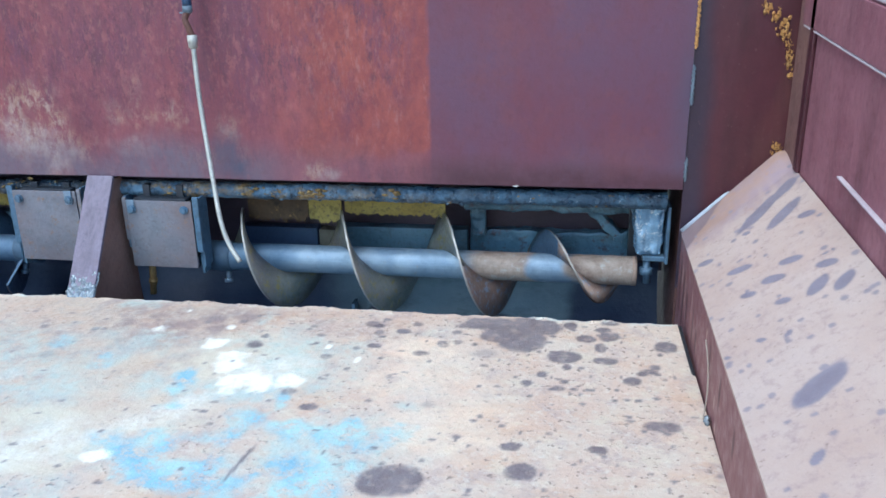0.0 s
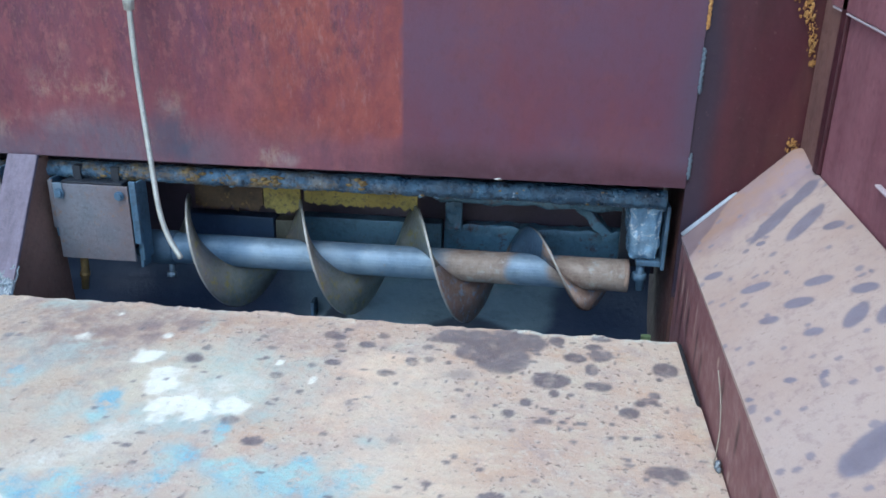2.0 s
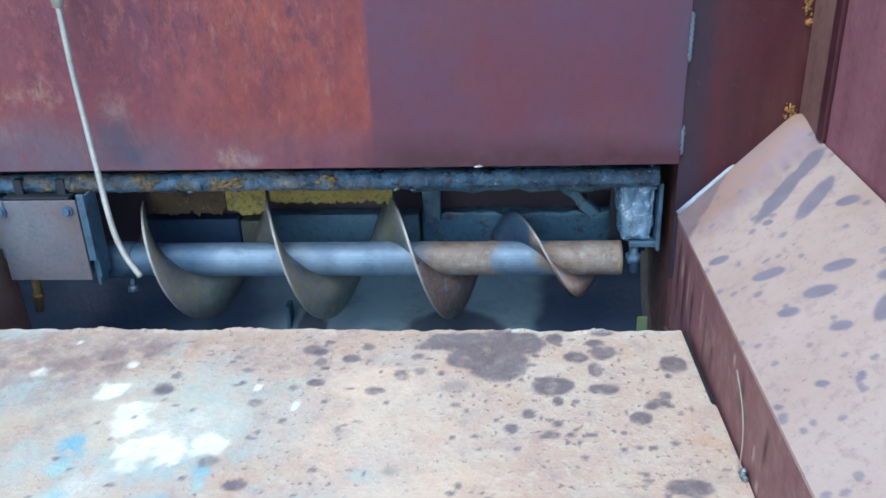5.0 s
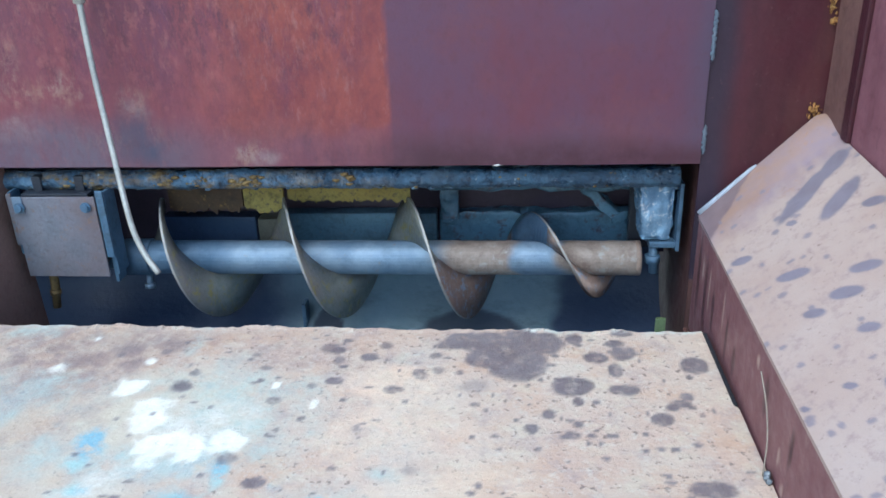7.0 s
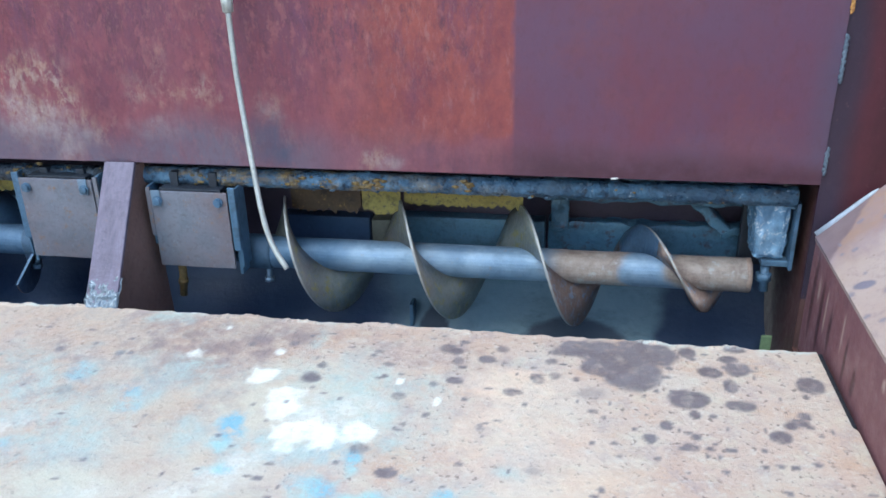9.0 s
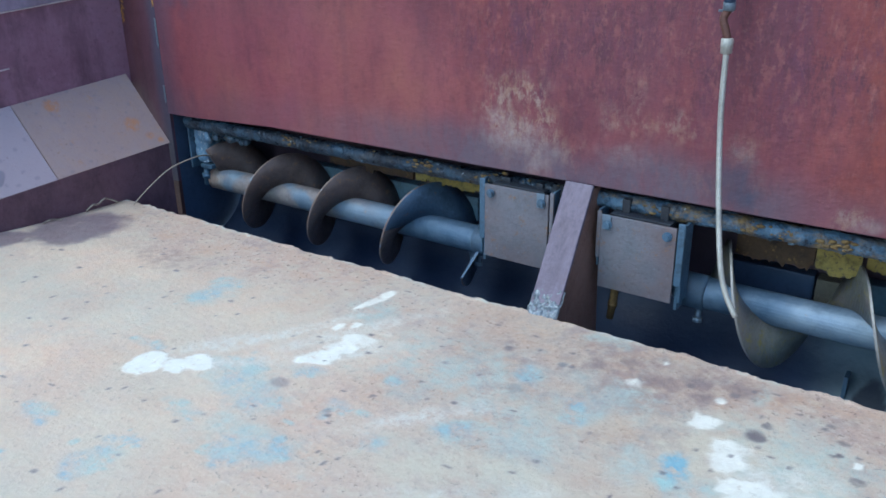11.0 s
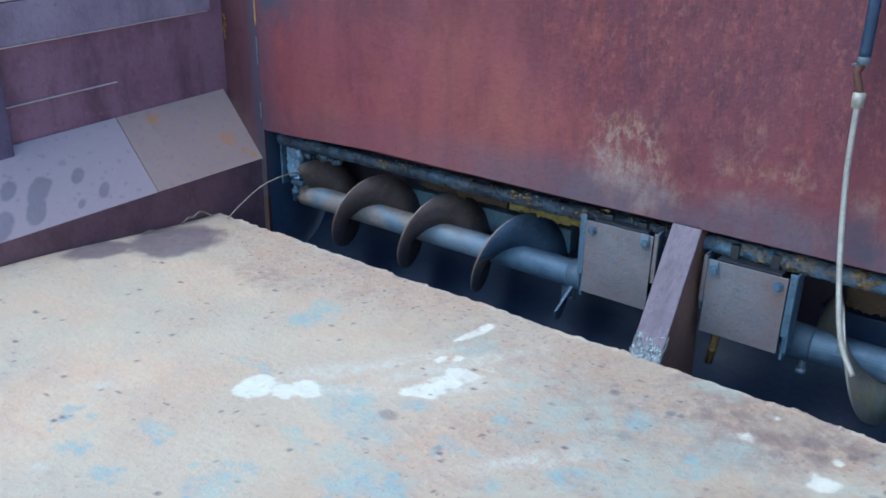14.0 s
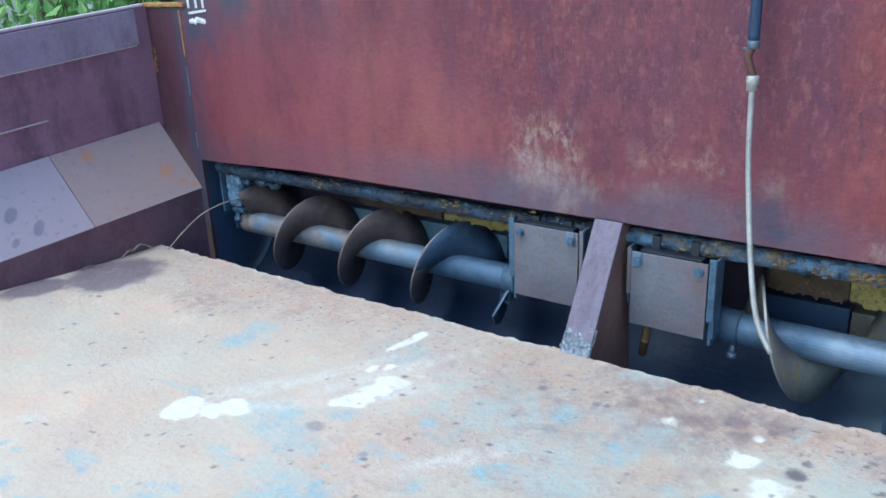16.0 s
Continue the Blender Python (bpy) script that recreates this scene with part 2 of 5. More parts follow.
def wall_material():
    """Old red oxide paint: mauve and orange fields, scoured pale patches, grime at the foot, a darker right foot."""
    k = Mat("red_oxide_wall", 0.55)
    c = k.mix(k.noise(2.2, 6, 0.6, stretch=(1.4, 1, 0.6)), (0.168, 0.035, 0.050), (0.226, 0.062, 0.080))
    c = k.mix(k.math("MULTIPLY", k.noise(7.0, 8, 0.7, stretch=(1.2, 1, 0.5), low=0.46, high=0.64), 0.8), c, (0.112, 0.025, 0.046))
    c = k.mix(k.math("MULTIPLY", k.noise(13.0, 8, 0.72, stretch=(1.1, 1, 0.6), low=0.52, high=0.68), 0.65), c, (0.26, 0.074, 0.076))
    c = k.mix(k.attr("orange"), c, k.mix(k.noise(15.0, 9, 0.78, stretch=(1.1, 1, 0.8), low=0.34, high=0.66), (0.165, 0.030, 0.040), (0.262, 0.060, 0.048)))
    c = k.mix(k.math("MULTIPLY", k.attr("orange"), k.math("MULTIPLY", k.noise(30.0, 8, 0.75, stretch=(1.6, 1, 0.5), low=0.56, high=0.66), 0.5)), c, (0.30, 0.135, 0.125))
    c = k.mix(k.attr("mauve"), c, k.mix(k.noise(5.0, 7, 0.65, stretch=(1, 1, 0.6), low=0.38, high=0.62), (0.126, 0.034, 0.058), (0.106, 0.043, 0.082)))
    c = k.mix(k.math("MULTIPLY", k.attr("mauve"), k.math("MULTIPLY", k.noise(8.0, 8, 0.7, low=0.52, high=0.68), 0.6)), c, (0.150, 0.045, 0.060))
    c = k.mix(k.math("MULTIPLY", k.attr("rose"), k.noise(6.0, 6, stretch=(1, 1, 0.5), low=0.25, high=0.6)), c, k.mix(k.noise(3.0, 5, low=0.4, high=0.6), (0.28, 0.075, 0.098), (0.30, 0.098, 0.088)))
    bruise = k.math("MULTIPLY", k.attr("speck"), k.noise(9.0, 9, 0.75, stretch=(1.4, 1, 0.5), low=0.48, high=0.64))
    c = k.mix(k.math("MULTIPLY", bruise, 0.85), c, (0.105, 0.030, 0.072))
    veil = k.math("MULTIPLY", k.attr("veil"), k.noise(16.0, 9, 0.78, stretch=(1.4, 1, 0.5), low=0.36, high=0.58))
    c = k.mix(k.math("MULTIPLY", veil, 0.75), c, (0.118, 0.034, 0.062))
    drip = k.math("MULTIPLY", k.attr("speck"), k.noise(34.0, 9, 0.8, stretch=(1.3, 1, 0.55), low=0.50, high=0.62))
    c = k.mix(k.math("MULTIPLY", drip, 0.75), c, (0.080, 0.022, 0.044))
    speck = k.math("MULTIPLY", k.attr("speck"), k.noise(62.0, 8, 0.8, stretch=(1.2, 1, 0.6), low=0.54, high=0.68))
    c = k.mix(k.math("MULTIPLY", speck, 0.4), c, (0.34, 0.17, 0.13))
    pale = k.math("MULTIPLY", k.attr("pale"), k.noise(44.0, 9, 0.8, stretch=(1.2, 1, 0.7), low=0.45, high=0.58))
    c = k.mix(k.math("MULTIPLY", pale, 0.68), c, k.mix(k.noise(28.0), (0.43, 0.345, 0.295), (0.36, 0.215, 0.135)))
    chafe = k.math("MULTIPLY", k.attr("chafe"), k.noise(30.0, 9, 0.78, low=0.34, high=0.58))
    c = k.mix(k.math("MULTIPLY", chafe, 0.62), c, (0.40, 0.345, 0.345))
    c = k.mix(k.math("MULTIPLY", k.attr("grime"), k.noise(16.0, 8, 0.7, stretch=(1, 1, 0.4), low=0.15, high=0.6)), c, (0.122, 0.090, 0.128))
    c = k.mix(k.math("MULTIPLY", k.attr("blueish"), k.noise(9.0, 5, stretch=(1, 1, 0.3), low=0.2, high=0.6)), c, (0.066, 0.062, 0.105))
    # darker plum towards the lower edge of the right-hand part
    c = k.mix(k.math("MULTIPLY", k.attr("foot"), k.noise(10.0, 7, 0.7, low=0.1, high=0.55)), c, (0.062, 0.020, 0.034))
    c = k.mix(k.math("MULTIPLY", k.attr("streak"), 0.32), c, (0.095, 0.034, 0.058))
    c = k.mix(k.math("MULTIPLY", k.noise(46.0, 6, 0.65, stretch=(1.2, 1, 0.8), low=0.52, high=0.64), 0.2), c, (0.085, 0.022, 0.034))
    fleck = k.math("MULTIPLY", k.attr("speck"), k.noise(40.0, 6, 0.65, stretch=(1.2, 1, 0.7), low=0.55, high=0.65))
    c = k.mix(k.math("MULTIPLY", fleck, 0.3), c, (0.36, 0.13, 0.115))
    r = k.span(k.noise(22.0, 6, 0.7, low=0.2, high=0.8), 0, 1, (0.40, 0.64))
    return k.done(c, r, k.noise(60.0, 8, 0.7, low=0.2, high=0.8), 0.0014)


def dirt_paint(name, a, b, worn, rough=0.55, scale=1.0, metal=0.0, cover=0.62, grime=0.45, grain=(1, 1, 1)):
    """Paint or metal in two shades, with worn or dirty flecks in a third."""
    k = Mat(name, rough, metal)
    c = k.mix(k.noise(4.0 * scale, 6, 0.65), a, b)
    c = k.mix(k.math("MULTIPLY", k.noise(8.0 * scale, 8, 0.72, stretch=grain, low=0.46, high=0.66), grime), c, tuple(0.32 * v for v in a))
    c = k.mix(k.noise(26.0 * scale, 8, 0.75, low=cover, high=cover + 0.1), c, worn)
    c = k.mix(k.math("MULTIPLY", k.noise(60.0 * scale, 6, 0.75, low=0.52, high=0.68), 0.35), c, tuple(0.4 * v for v in a))
    c = k.mix(k.math("MULTIPLY", k.noise(33.0 * scale, 7, 0.75, low=0.58, high=0.70), 0.35), c, tuple(min(1.0, 1.5 * v) for v in b))
    r = k.span(k.noise(30.0 * scale, 6, low=0.2, high=0.8), 0, 1, (rough - 0.12, min(1, rough + 0.15)))
    return k.done(c, r, k.noise(80.0 * scale, 7, 0.7, low=0.2, high=0.8), 0.0012)


def slope_material():
    """Pinkish worn chute plate with long dark wet marks."""
    k = Mat("worn_chute_plate", 0.55)
    c = k.mix(k.noise(4.0, 7, 0.65), (0.435, 0.315, 0.27), (0.48, 0.375, 0.335))
    c = k.mix(k.noise(40.0, 7, 0.75, low=0.52, high=0.72), c, (0.34, 0.245, 0.235))
    c = k.mix(k.math("MULTIPLY", k.attr("damp"), k.noise(7.0, 6, low=0.05, high=0.4)), c, (0.40, 0.335, 0.405))
    c = k.mix(k.attr("tan"), c, k.mix(k.noise(30.0), (0.34, 0.240, 0.245), (0.315, 0.240, 0.285)))
    c = k.mix(k.math("MULTIPLY", k.attr("tan"), k.math("MULTIPLY", k.noise(22.0, 8, 0.75, low=0.58, high=0.66), 0.7)), c, (0.43, 0.23, 0.13))
    c = k.mix(k.math("MULTIPLY", k.noise(95.0, 5, 0.7, low=0.62, high=0.70), 0.6), c, (0.16, 0.10, 0.10))
    c = k.mix(k.math("MULTIPLY", k.attr("russet"), k.noise(9.0, 8, 0.7, low=0.25, high=0.55)), c, k.mix(k.noise(30.0), (0.36, 0.215, 0.150), (0.33, 0.215, 0.175)))
    c = k.mix(k.math("MULTIPLY", k.attr("spot"), k.noise(40.0, 7, 0.75, low=0.4, high=0.55)), c, (0.46, 0.23, 0.14))
    c = k.mix(k.math("MULTIPLY", k.attr("bare"), 0.9), c, k.mix(k.noise(30.0), (0.165, 0.115, 0.130), (0.215, 0.155, 0.170)))
    wet = k.math("MULTIPLY", k.attr("stain_shade"), 0.85)
    c = k.mix(wet, c, k.mix(k.noise(25.0), (0.165, 0.15, 0.20), (0.205, 0.19, 0.25)))
    r = k.mix(wet, k.span(k.noise(30.0), 0, 1, (0.5, 0.7)), (0.35, 0.35, 0.35))
    return k.done(c, r, k.noise(110.0, 7, 0.7, low=0.2, high=0.8), 0.001)


FLOOR = floor_material()
WALL = wall_material()
SLOPE = slope_material()
RED = dirt_paint("red_oxide_side", (0.235, 0.086, 0.110), (0.300, 0.130, 0.155), (0.26, 0.145, 0.14), 0.6, 1.0, 0.0, 0.62, 0.5, (1, 1, 0.3))


def flange_material():
    k = Mat("streaked_red_flange", 0.55)
    c = k.mix(k.noise(9.0, 6, 0.6, stretch=(1, 1, 0.12)), (0.185, 0.072, 0.082), (0.255, 0.122, 0.126))
    c = k.mix(k.math("MULTIPLY", k.noise(20.0, 6, 0.65, stretch=(1, 1, 0.25), low=0.54, high=0.70), 0.5), c, (0.11, 0.034, 0.040))
    c = k.mix(k.math("MULTIPLY", k.noise(40.0, 7, 0.7, stretch=(1, 1, 0.2), low=0.60, high=0.72), 0.7), c, (0.36, 0.25, 0.22))
    c = k.mix(k.math("MULTIPLY", k.attr("run"), 0.85), c, k.mix(k.noise(40.0), (0.045, 0.018, 0.022), (0.085, 0.035, 0.035)))
    c = k.mix(k.math("MULTIPLY", k.attr("chip"), 0.8), c, (0.50, 0.36, 0.30))
    return k.done(c, k.span(k.noise(30.0), 0, 1, (0.4, 0.65)), k.noise(60.0, 6, low=0.2, high=0.8), 0.0015)


FLANGE = flange_material()
PLUM = dirt_paint("dark_plum_panel", (0.050, 0.010, 0.018), (0.070, 0.015, 0.025), (0.085, 0.028, 0.036), 0.5)
STEEL = dirt_paint("dull_grey_steel", (0.075, 0.14, 0.23), (0.14, 0.225, 0.34), (0.15, 0.13, 0.125), 0.40, 3.0, 0.2, 0.6, 0.8)
def pipe_material():
    """Scoured blue-grey pipe, rusty in bands and darkened towards the inner end."""
    k = Mat("worn_auger_pipe", 0.4, 0.25)
    c = k.mix(k.noise(9.0, 7, 0.65), (0.180, 0.255, 0.365), (0.275, 0.355, 0.465))
    c = k.mix(k.math("MULTIPLY", k.noise(17.0, 8, 0.75, low=0.52, high=0.68), 0.6), c, (0.12, 0.17, 0.235))
    c = k.mix(k.noise(50.0, 8, 0.75, low=0.60, high=0.70), c, (0.30, 0.25, 0.20))
    c = k.mix(k.attr("dark"), c, k.mix(k.noise(24.0, 7, 0.7), (0.070, 0.125, 0.21), (0.13, 0.20, 0.31)))
    c = k.mix(k.attr("rust"), c, k.mix(k.noise(30.0, 8, 0.75, low=0.36, high=0.62), (0.20, 0.145, 0.125), (0.35, 0.285, 0.25)))
    c = k.mix(k.math("MULTIPLY", k.attr("rust"), k.noise(20.0, 8, 0.75, low=0.54, high=0.66)), c, (0.40, 0.39, 0.38))
    metal = k.span(k.attr("rust"), 0, 1, (0.35, 0.05))
    return k.done(c, k.span(k.noise(40.0), 0, 1, (0.42, 0.62)), k.noise(120.0, 7, 0.7, low=0.2, high=0.8), 0.0012, metal)


PIPE = pipe_material()
RUSTPIPE = dirt_paint("rusty_auger_pipe", (0.31, 0.215, 0.175), (0.37, 0.275, 0.23), (0.24, 0.24, 0.27), 0.6, 2.5, 0.0, 0.56, 0.55)
FLIGHT = dirt_paint("worn_auger_flight", (0.225, 0.195, 0.185), (0.27, 0.30, 0.285), (0.30, 0.255, 0.10), 0.36, 1.7, 0.3, 0.53, 0.6)
FLIGHTRUST = dirt_paint("rusty_auger_flight", (0.21, 0.145, 0.125), (0.28, 0.195, 0.165), (0.20, 0.26, 0.36), 0.45, 1.6, 0.15, 0.52, 0.6)
COVER = dirt_paint("rose_grey_cover_steel", (0.185, 0.150, 0.170), (0.215, 0.230, 0.285), (0.25, 0.150, 0.105), 0.42, 1.6, 0.2, 0.57, 0.4)
BRACE = dirt_paint("mauve_brace_paint", (0.140, 0.112, 0.162), (0.195, 0.163, 0.230), (0.17, 0.11, 0.11), 0.5, 1.6, 0.1, 0.60, 0.5, (2.5, 1, 0.3))
WEB = dirt_paint("brown_web_rust", (0.21, 0.115, 0.09), (0.29, 0.175, 0.145), (0.18, 0.16, 0.17), 0.55, 1.5)
# white flecks are sparkling glints painted into the grease colour
GREASE = dirt_paint("greasy_grey_glints", (0.15, 0.28, 0.45), (0.32, 0.48, 0.68), (0.78, 0.84, 0.92), 0.18, 3.0, 0.35, 0.54, 0.5)
def caked_material():
    """Blue-grey tube under a broken ochre and brown cake, with near-black pits, shade and glints in its colour."""
    k = Mat("caked_tube", 0.42, 0.1)
    c = k.mix(k.noise(22.0, 8, 0.7, low=0.40, high=0.60), (0.036, 0.078, 0.140), (0.130, 0.225, 0.345))
    cake = k.math("MULTIPLY", k.attr("cake"), k.noise(16.0, 9, 0.75, stretch=(0.6, 1, 1), low=0.46, high=0.58))
    c = k.mix(cake, c, k.mix(k.noise(34.0, 7, 0.7), (0.17, 0.105, 0.045), (0.34, 0.235, 0.10)))
    # navy and near-black mixes put the bulkhead's shadow into the colour
    c = k.mix(k.math("MULTIPLY", k.attr("oil"), 0.9), c, k.mix(k.noise(20.0, 8, 0.7, low=0.4, high=0.62), (0.020, 0.046, 0.088), (0.070, 0.140, 0.225)))
    c = k.mix(k.math("MULTIPLY", k.attr("wall_shade"), k.noise(9.0, 8, 0.72, stretch=(0.6, 1, 1), low=0.36, high=0.56)), c, (0.010, 0.015, 0.027))
    c = k.mix(k.noise(38.0, 8, 0.75, low=0.54, high=0.64), c, (0.022, 0.028, 0.045))
    # pale specks are painted glints
    c = k.mix(k.noise(75.0, 6, 0.7, low=0.63, high=0.70), c, (0.40, 0.48, 0.56))
    return k.done(c, k.span(k.noise(40.0), 0, 1, (0.22, 0.55)), k.noise(90.0, 8, 0.75, low=0.2, high=0.8), 0.004)


TUBE = caked_material()
YELLOW = dirt_paint("old_yellow_paint", (0.29, 0.205, 0.045), (0.43, 0.345, 0.095), (0.10, 0.075, 0.05), 0.6, 3.2, 0.0, 0.53, 0.95)
DARK = dirt_paint("dark_blue_steel", (0.040, 0.068, 0.135), (0.060, 0.095, 0.175), (0.075, 0.085, 0.11), 0.5, 1.2)
LEDGE = dirt_paint("grey_green_ledge", (0.115, 0.20, 0.275), (0.18, 0.28, 0.36), (0.17, 0.16, 0.13), 0.5, 2.0, 0.1, 0.6, 0.8)
ORANGE = dirt_paint("flaking_orange_rust", (0.46, 0.22, 0.06), (0.56, 0.33, 0.12), (0.20, 0.08, 0.03), 0.8, 6.0, 0.0, 0.5, 0.8)
WELD = dirt_paint("pale_weld_bead", (0.11, 0.15, 0.20), (0.18, 0.22, 0.28), (0.10, 0.07, 0.08), 0.4, 8.0, 0.3)
LIP = dirt_paint("scuffed_lip_edge", (0.54, 0.45, 0.50), (0.66, 0.57, 0.61), (0.27, 0.15, 0.18), 0.5, 2.0, 0.1, 0.60, 0.4)
TUBEWHITE = dirt_paint("zinc_steel_tube", (0.42, 0.41, 0.39), (0.50, 0.49, 0.46), (0.32, 0.29, 0.25), 0.38, 3.0, 0.35)
COPPER = dirt_paint("brown_copper_pipe", (0.10, 0.045, 0.035), (0.14, 0.06, 0.05), (0.06, 0.03, 0.03), 0.5, 4.0)
HOSE = dirt_paint("blue_black_rubber", (0.018, 0.040, 0.095), (0.030, 0.065, 0.14), (0.06, 0.09, 0.14), 0.35, 4.0)
CHALK = dirt_paint("white_chalk_paint", (0.75, 0.75, 0.75), (0.82, 0.82, 0.82), (0.45, 0.35, 0.36), 0.8, 6.0)
WIRE = dirt_paint("dull_wire", (0.34, 0.29, 0.25), (0.42, 0.36, 0.31), (0.22, 0.16, 0.12), 0.45, 6.0, 0.3)
# left side paint, lightened in colour for the haze over that side
PURPLE = dirt_paint("hazed_plum_side", (0.225, 0.112, 0.178), (0.295, 0.165, 0.245), (0.35, 0.24, 0.28), 0.55, 1.0, 0.0, 0.62, 0.6, (1, 1, 0.3))
CRUST = dirt_paint("grease_crust", (0.034, 0.060, 0.10), (0.14, 0.22, 0.31), (0.23, 0.14, 0.05), 0.30, 5.0, 0.0, 0.57, 0.9)
NAVY = dirt_paint("navy_grey_collar", (0.060, 0.105, 0.175), (0.10, 0.155, 0.24), (0.10, 0.09, 0.10), 0.45, 3.0, 0.1)
EDGE = dirt_paint("scraped_plate_edge", (0.38, 0.42, 0.52), (0.48, 0.52, 0.60), (0.30, 0.22, 0.20), 0.4, 4.0, 0.2)
# upper left sheet, lightened for the same haze
LILAC = dirt_paint("lilac_grey_paint", (0.295, 0.230, 0.335), (0.365, 0.295, 0.405), (0.22, 0.12, 0.16), 0.55, 1.0, 0.0, 0.62, 0.5, (1, 1, 0.4))


def corner_material(name, dark, light, worn):
    """Wine-red corner sheet, rubbed blue-grey towards the bulkhead."""
    k = Mat(name, 0.5)
    c = k.mix(k.noise(6.0, 7, 0.65, stretch=(1.5, 1, 0.5)), dark, light)
    c = k.mix(k.math("MULTIPLY", k.noise(9.0, 7, 0.7, stretch=(1.5, 1, 0.4), low=0.5, high=0.66), 0.5), c, tuple(0.55 * v for v in dark))
    c = k.mix(k.math("MULTIPLY", k.attr("blue"), 0.85), c, k.mix(k.noise(7.0, 7, 0.65, stretch=(1.5, 1, 0.4)), tuple(0.7 * v for v in worn), worn))
    c = k.mix(k.math("MULTIPLY", k.attr("rust"), 0.4), c, (0.115, 0.040, 0.035))
    c = k.mix(k.math("MULTIPLY", k.noise(70.0, 6, 0.75, low=0.62, high=0.70), 0.5), c, (0.15, 0.075, 0.08))
    return k.done(c, k.span(k.noise(25.0), 0, 1, (0.4, 0.6)), k.noise(80.0, 7, low=0.2, high=0.8), 0.001)


CORNER = corner_material("wine_red_corner", (0.047, 0.007, 0.014), (0.068, 0.012, 0.022), (0.029, 0.021, 0.042))
CORNERPALE = corner_material("pale_plum_corner", (0.085, 0.034, 0.052), (0.12, 0.052, 0.075), (0.075, 0.070, 0.115))
BROWNSTRIP = dirt_paint("browned_yellow_paint", (0.048, 0.028, 0.018), (0.095, 0.052, 0.024), (0.27, 0.17, 0.05), 0.6, 2.5, 0.0, 0.58, 0.9)
MAUVE = dirt_paint("mauve_flange_paint", (0.145, 0.078, 0.110), (0.19, 0.105, 0.140), (0.12, 0.055, 0.075), 0.55, 1.0, 0.0, 0.60, 0.6, (1, 1, 0.5))
BLUEFLIGHT = dirt_paint("steel_blue_flight", (0.075, 0.12, 0.20), (0.15, 0.23, 0.36), (0.24, 0.16, 0.13), 0.35, 1.6, 0.3, 0.60, 0.6)
LEFTFLIGHT = dirt_paint("dark_brown_auger_flight", (0.145, 0.100, 0.095), (0.190, 0.150, 0.150), (0.27, 0.155, 0.095), 0.42, 2.0, 0.15, 0.56, 0.6)
OCHRE = dirt_paint("ochre_residue", (0.20, 0.125, 0.045), (0.33, 0.22, 0.08), (0.10, 0.06, 0.03), 0.6, 5.0, 0.0, 0.52, 0.8)
RIM = dirt_paint("polished_flight_rim", (0.29, 0.275, 0.27), (0.36, 0.345, 0.34), (0.20, 0.14, 0.10), 0.38, 3.0, 0.3)
# slag's lighter tone also carries the weld's glints
SLAG = dirt_paint("grey_weld_slag", (0.14, 0.17, 0.21), (0.44, 0.48, 0.53), (0.08, 0.09, 0.10), 0.22, 3.0, 0.35, 0.54, 0.9)
INDIGO = dirt_paint("indigo_stiffener_paint", (0.125, 0.095, 0.185), (0.165, 0.125, 0.225), (0.21, 0.15, 0.23), 0.55, 1.0, 0.0, 0.62, 0.5, (1, 1, 0.3))
GROUND = dirt_paint("grey_gravel_ground", (0.16, 0.15, 0.13), (0.22, 0.20, 0.18), (0.09, 0.10, 0.05), 0.9, 0.4)

LUG = dirt_paint("scraped_blue_lug", (0.16, 0.22, 0.31), (0.26, 0.33, 0.43), (0.12, 0.09, 0.09), 0.35, 4.0, 0.3, 0.58, 0.5)
# near-black tone for hangers and bearing housings
BLACKSTEEL = dirt_paint("near_black_steel", (0.018, 0.022, 0.034), (0.030, 0.036, 0.052), (0.07, 0.06, 0.04), 0.4, 2.0)
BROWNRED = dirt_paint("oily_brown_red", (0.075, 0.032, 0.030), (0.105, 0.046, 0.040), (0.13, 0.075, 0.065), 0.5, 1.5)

# ---- floor plate ----
DARK_MARKS = [
    (1.144, -0.115, 0.060, 0.065), (1.239, -0.189, 0.034, 0.028), (1.323, -0.200, 0.028, 0.017), (1.454, -0.121, 0.025, 0.026),
    (1.371, -0.282, 0.019, 0.018), (1.410, -0.239, 0.018, 0.012), (1.164, -0.312, 0.013, 0.014), (1.286, -0.096, 0.020, 0.018),
    (1.085, -0.045, 0.095, 0.038), (1.155, -0.050, 0.075, 0.050), (1.095, -0.105, 0.045, 0.035), (1.316, -0.139, 0.014, 0.022), (0.823, -0.186, 0.018, 0.013), (0.875, -0.105, 0.016, 0.013),
    (0.562, -0.211, 0.019, 0.015), (0.758, -0.456, 0.021, 0.014), (1.415, -0.450, 0.036, 0.022), (0.935, -0.210, 0.016, 0.010),
    (1.229, -0.328, 0.012, 0.009), (1.192, -0.277, 0.013, 0.011), (0.969, -0.156, 0.012, 0.009), (0.813, -0.082, 0.015, 0.013),
    (0.959, -0.667, 0.058, 0.045), (1.166, -0.618, 0.028, 0.024), (1.146, -0.547, 0.018, 0.013), (1.299, -0.538, 0.018, 0.014)]
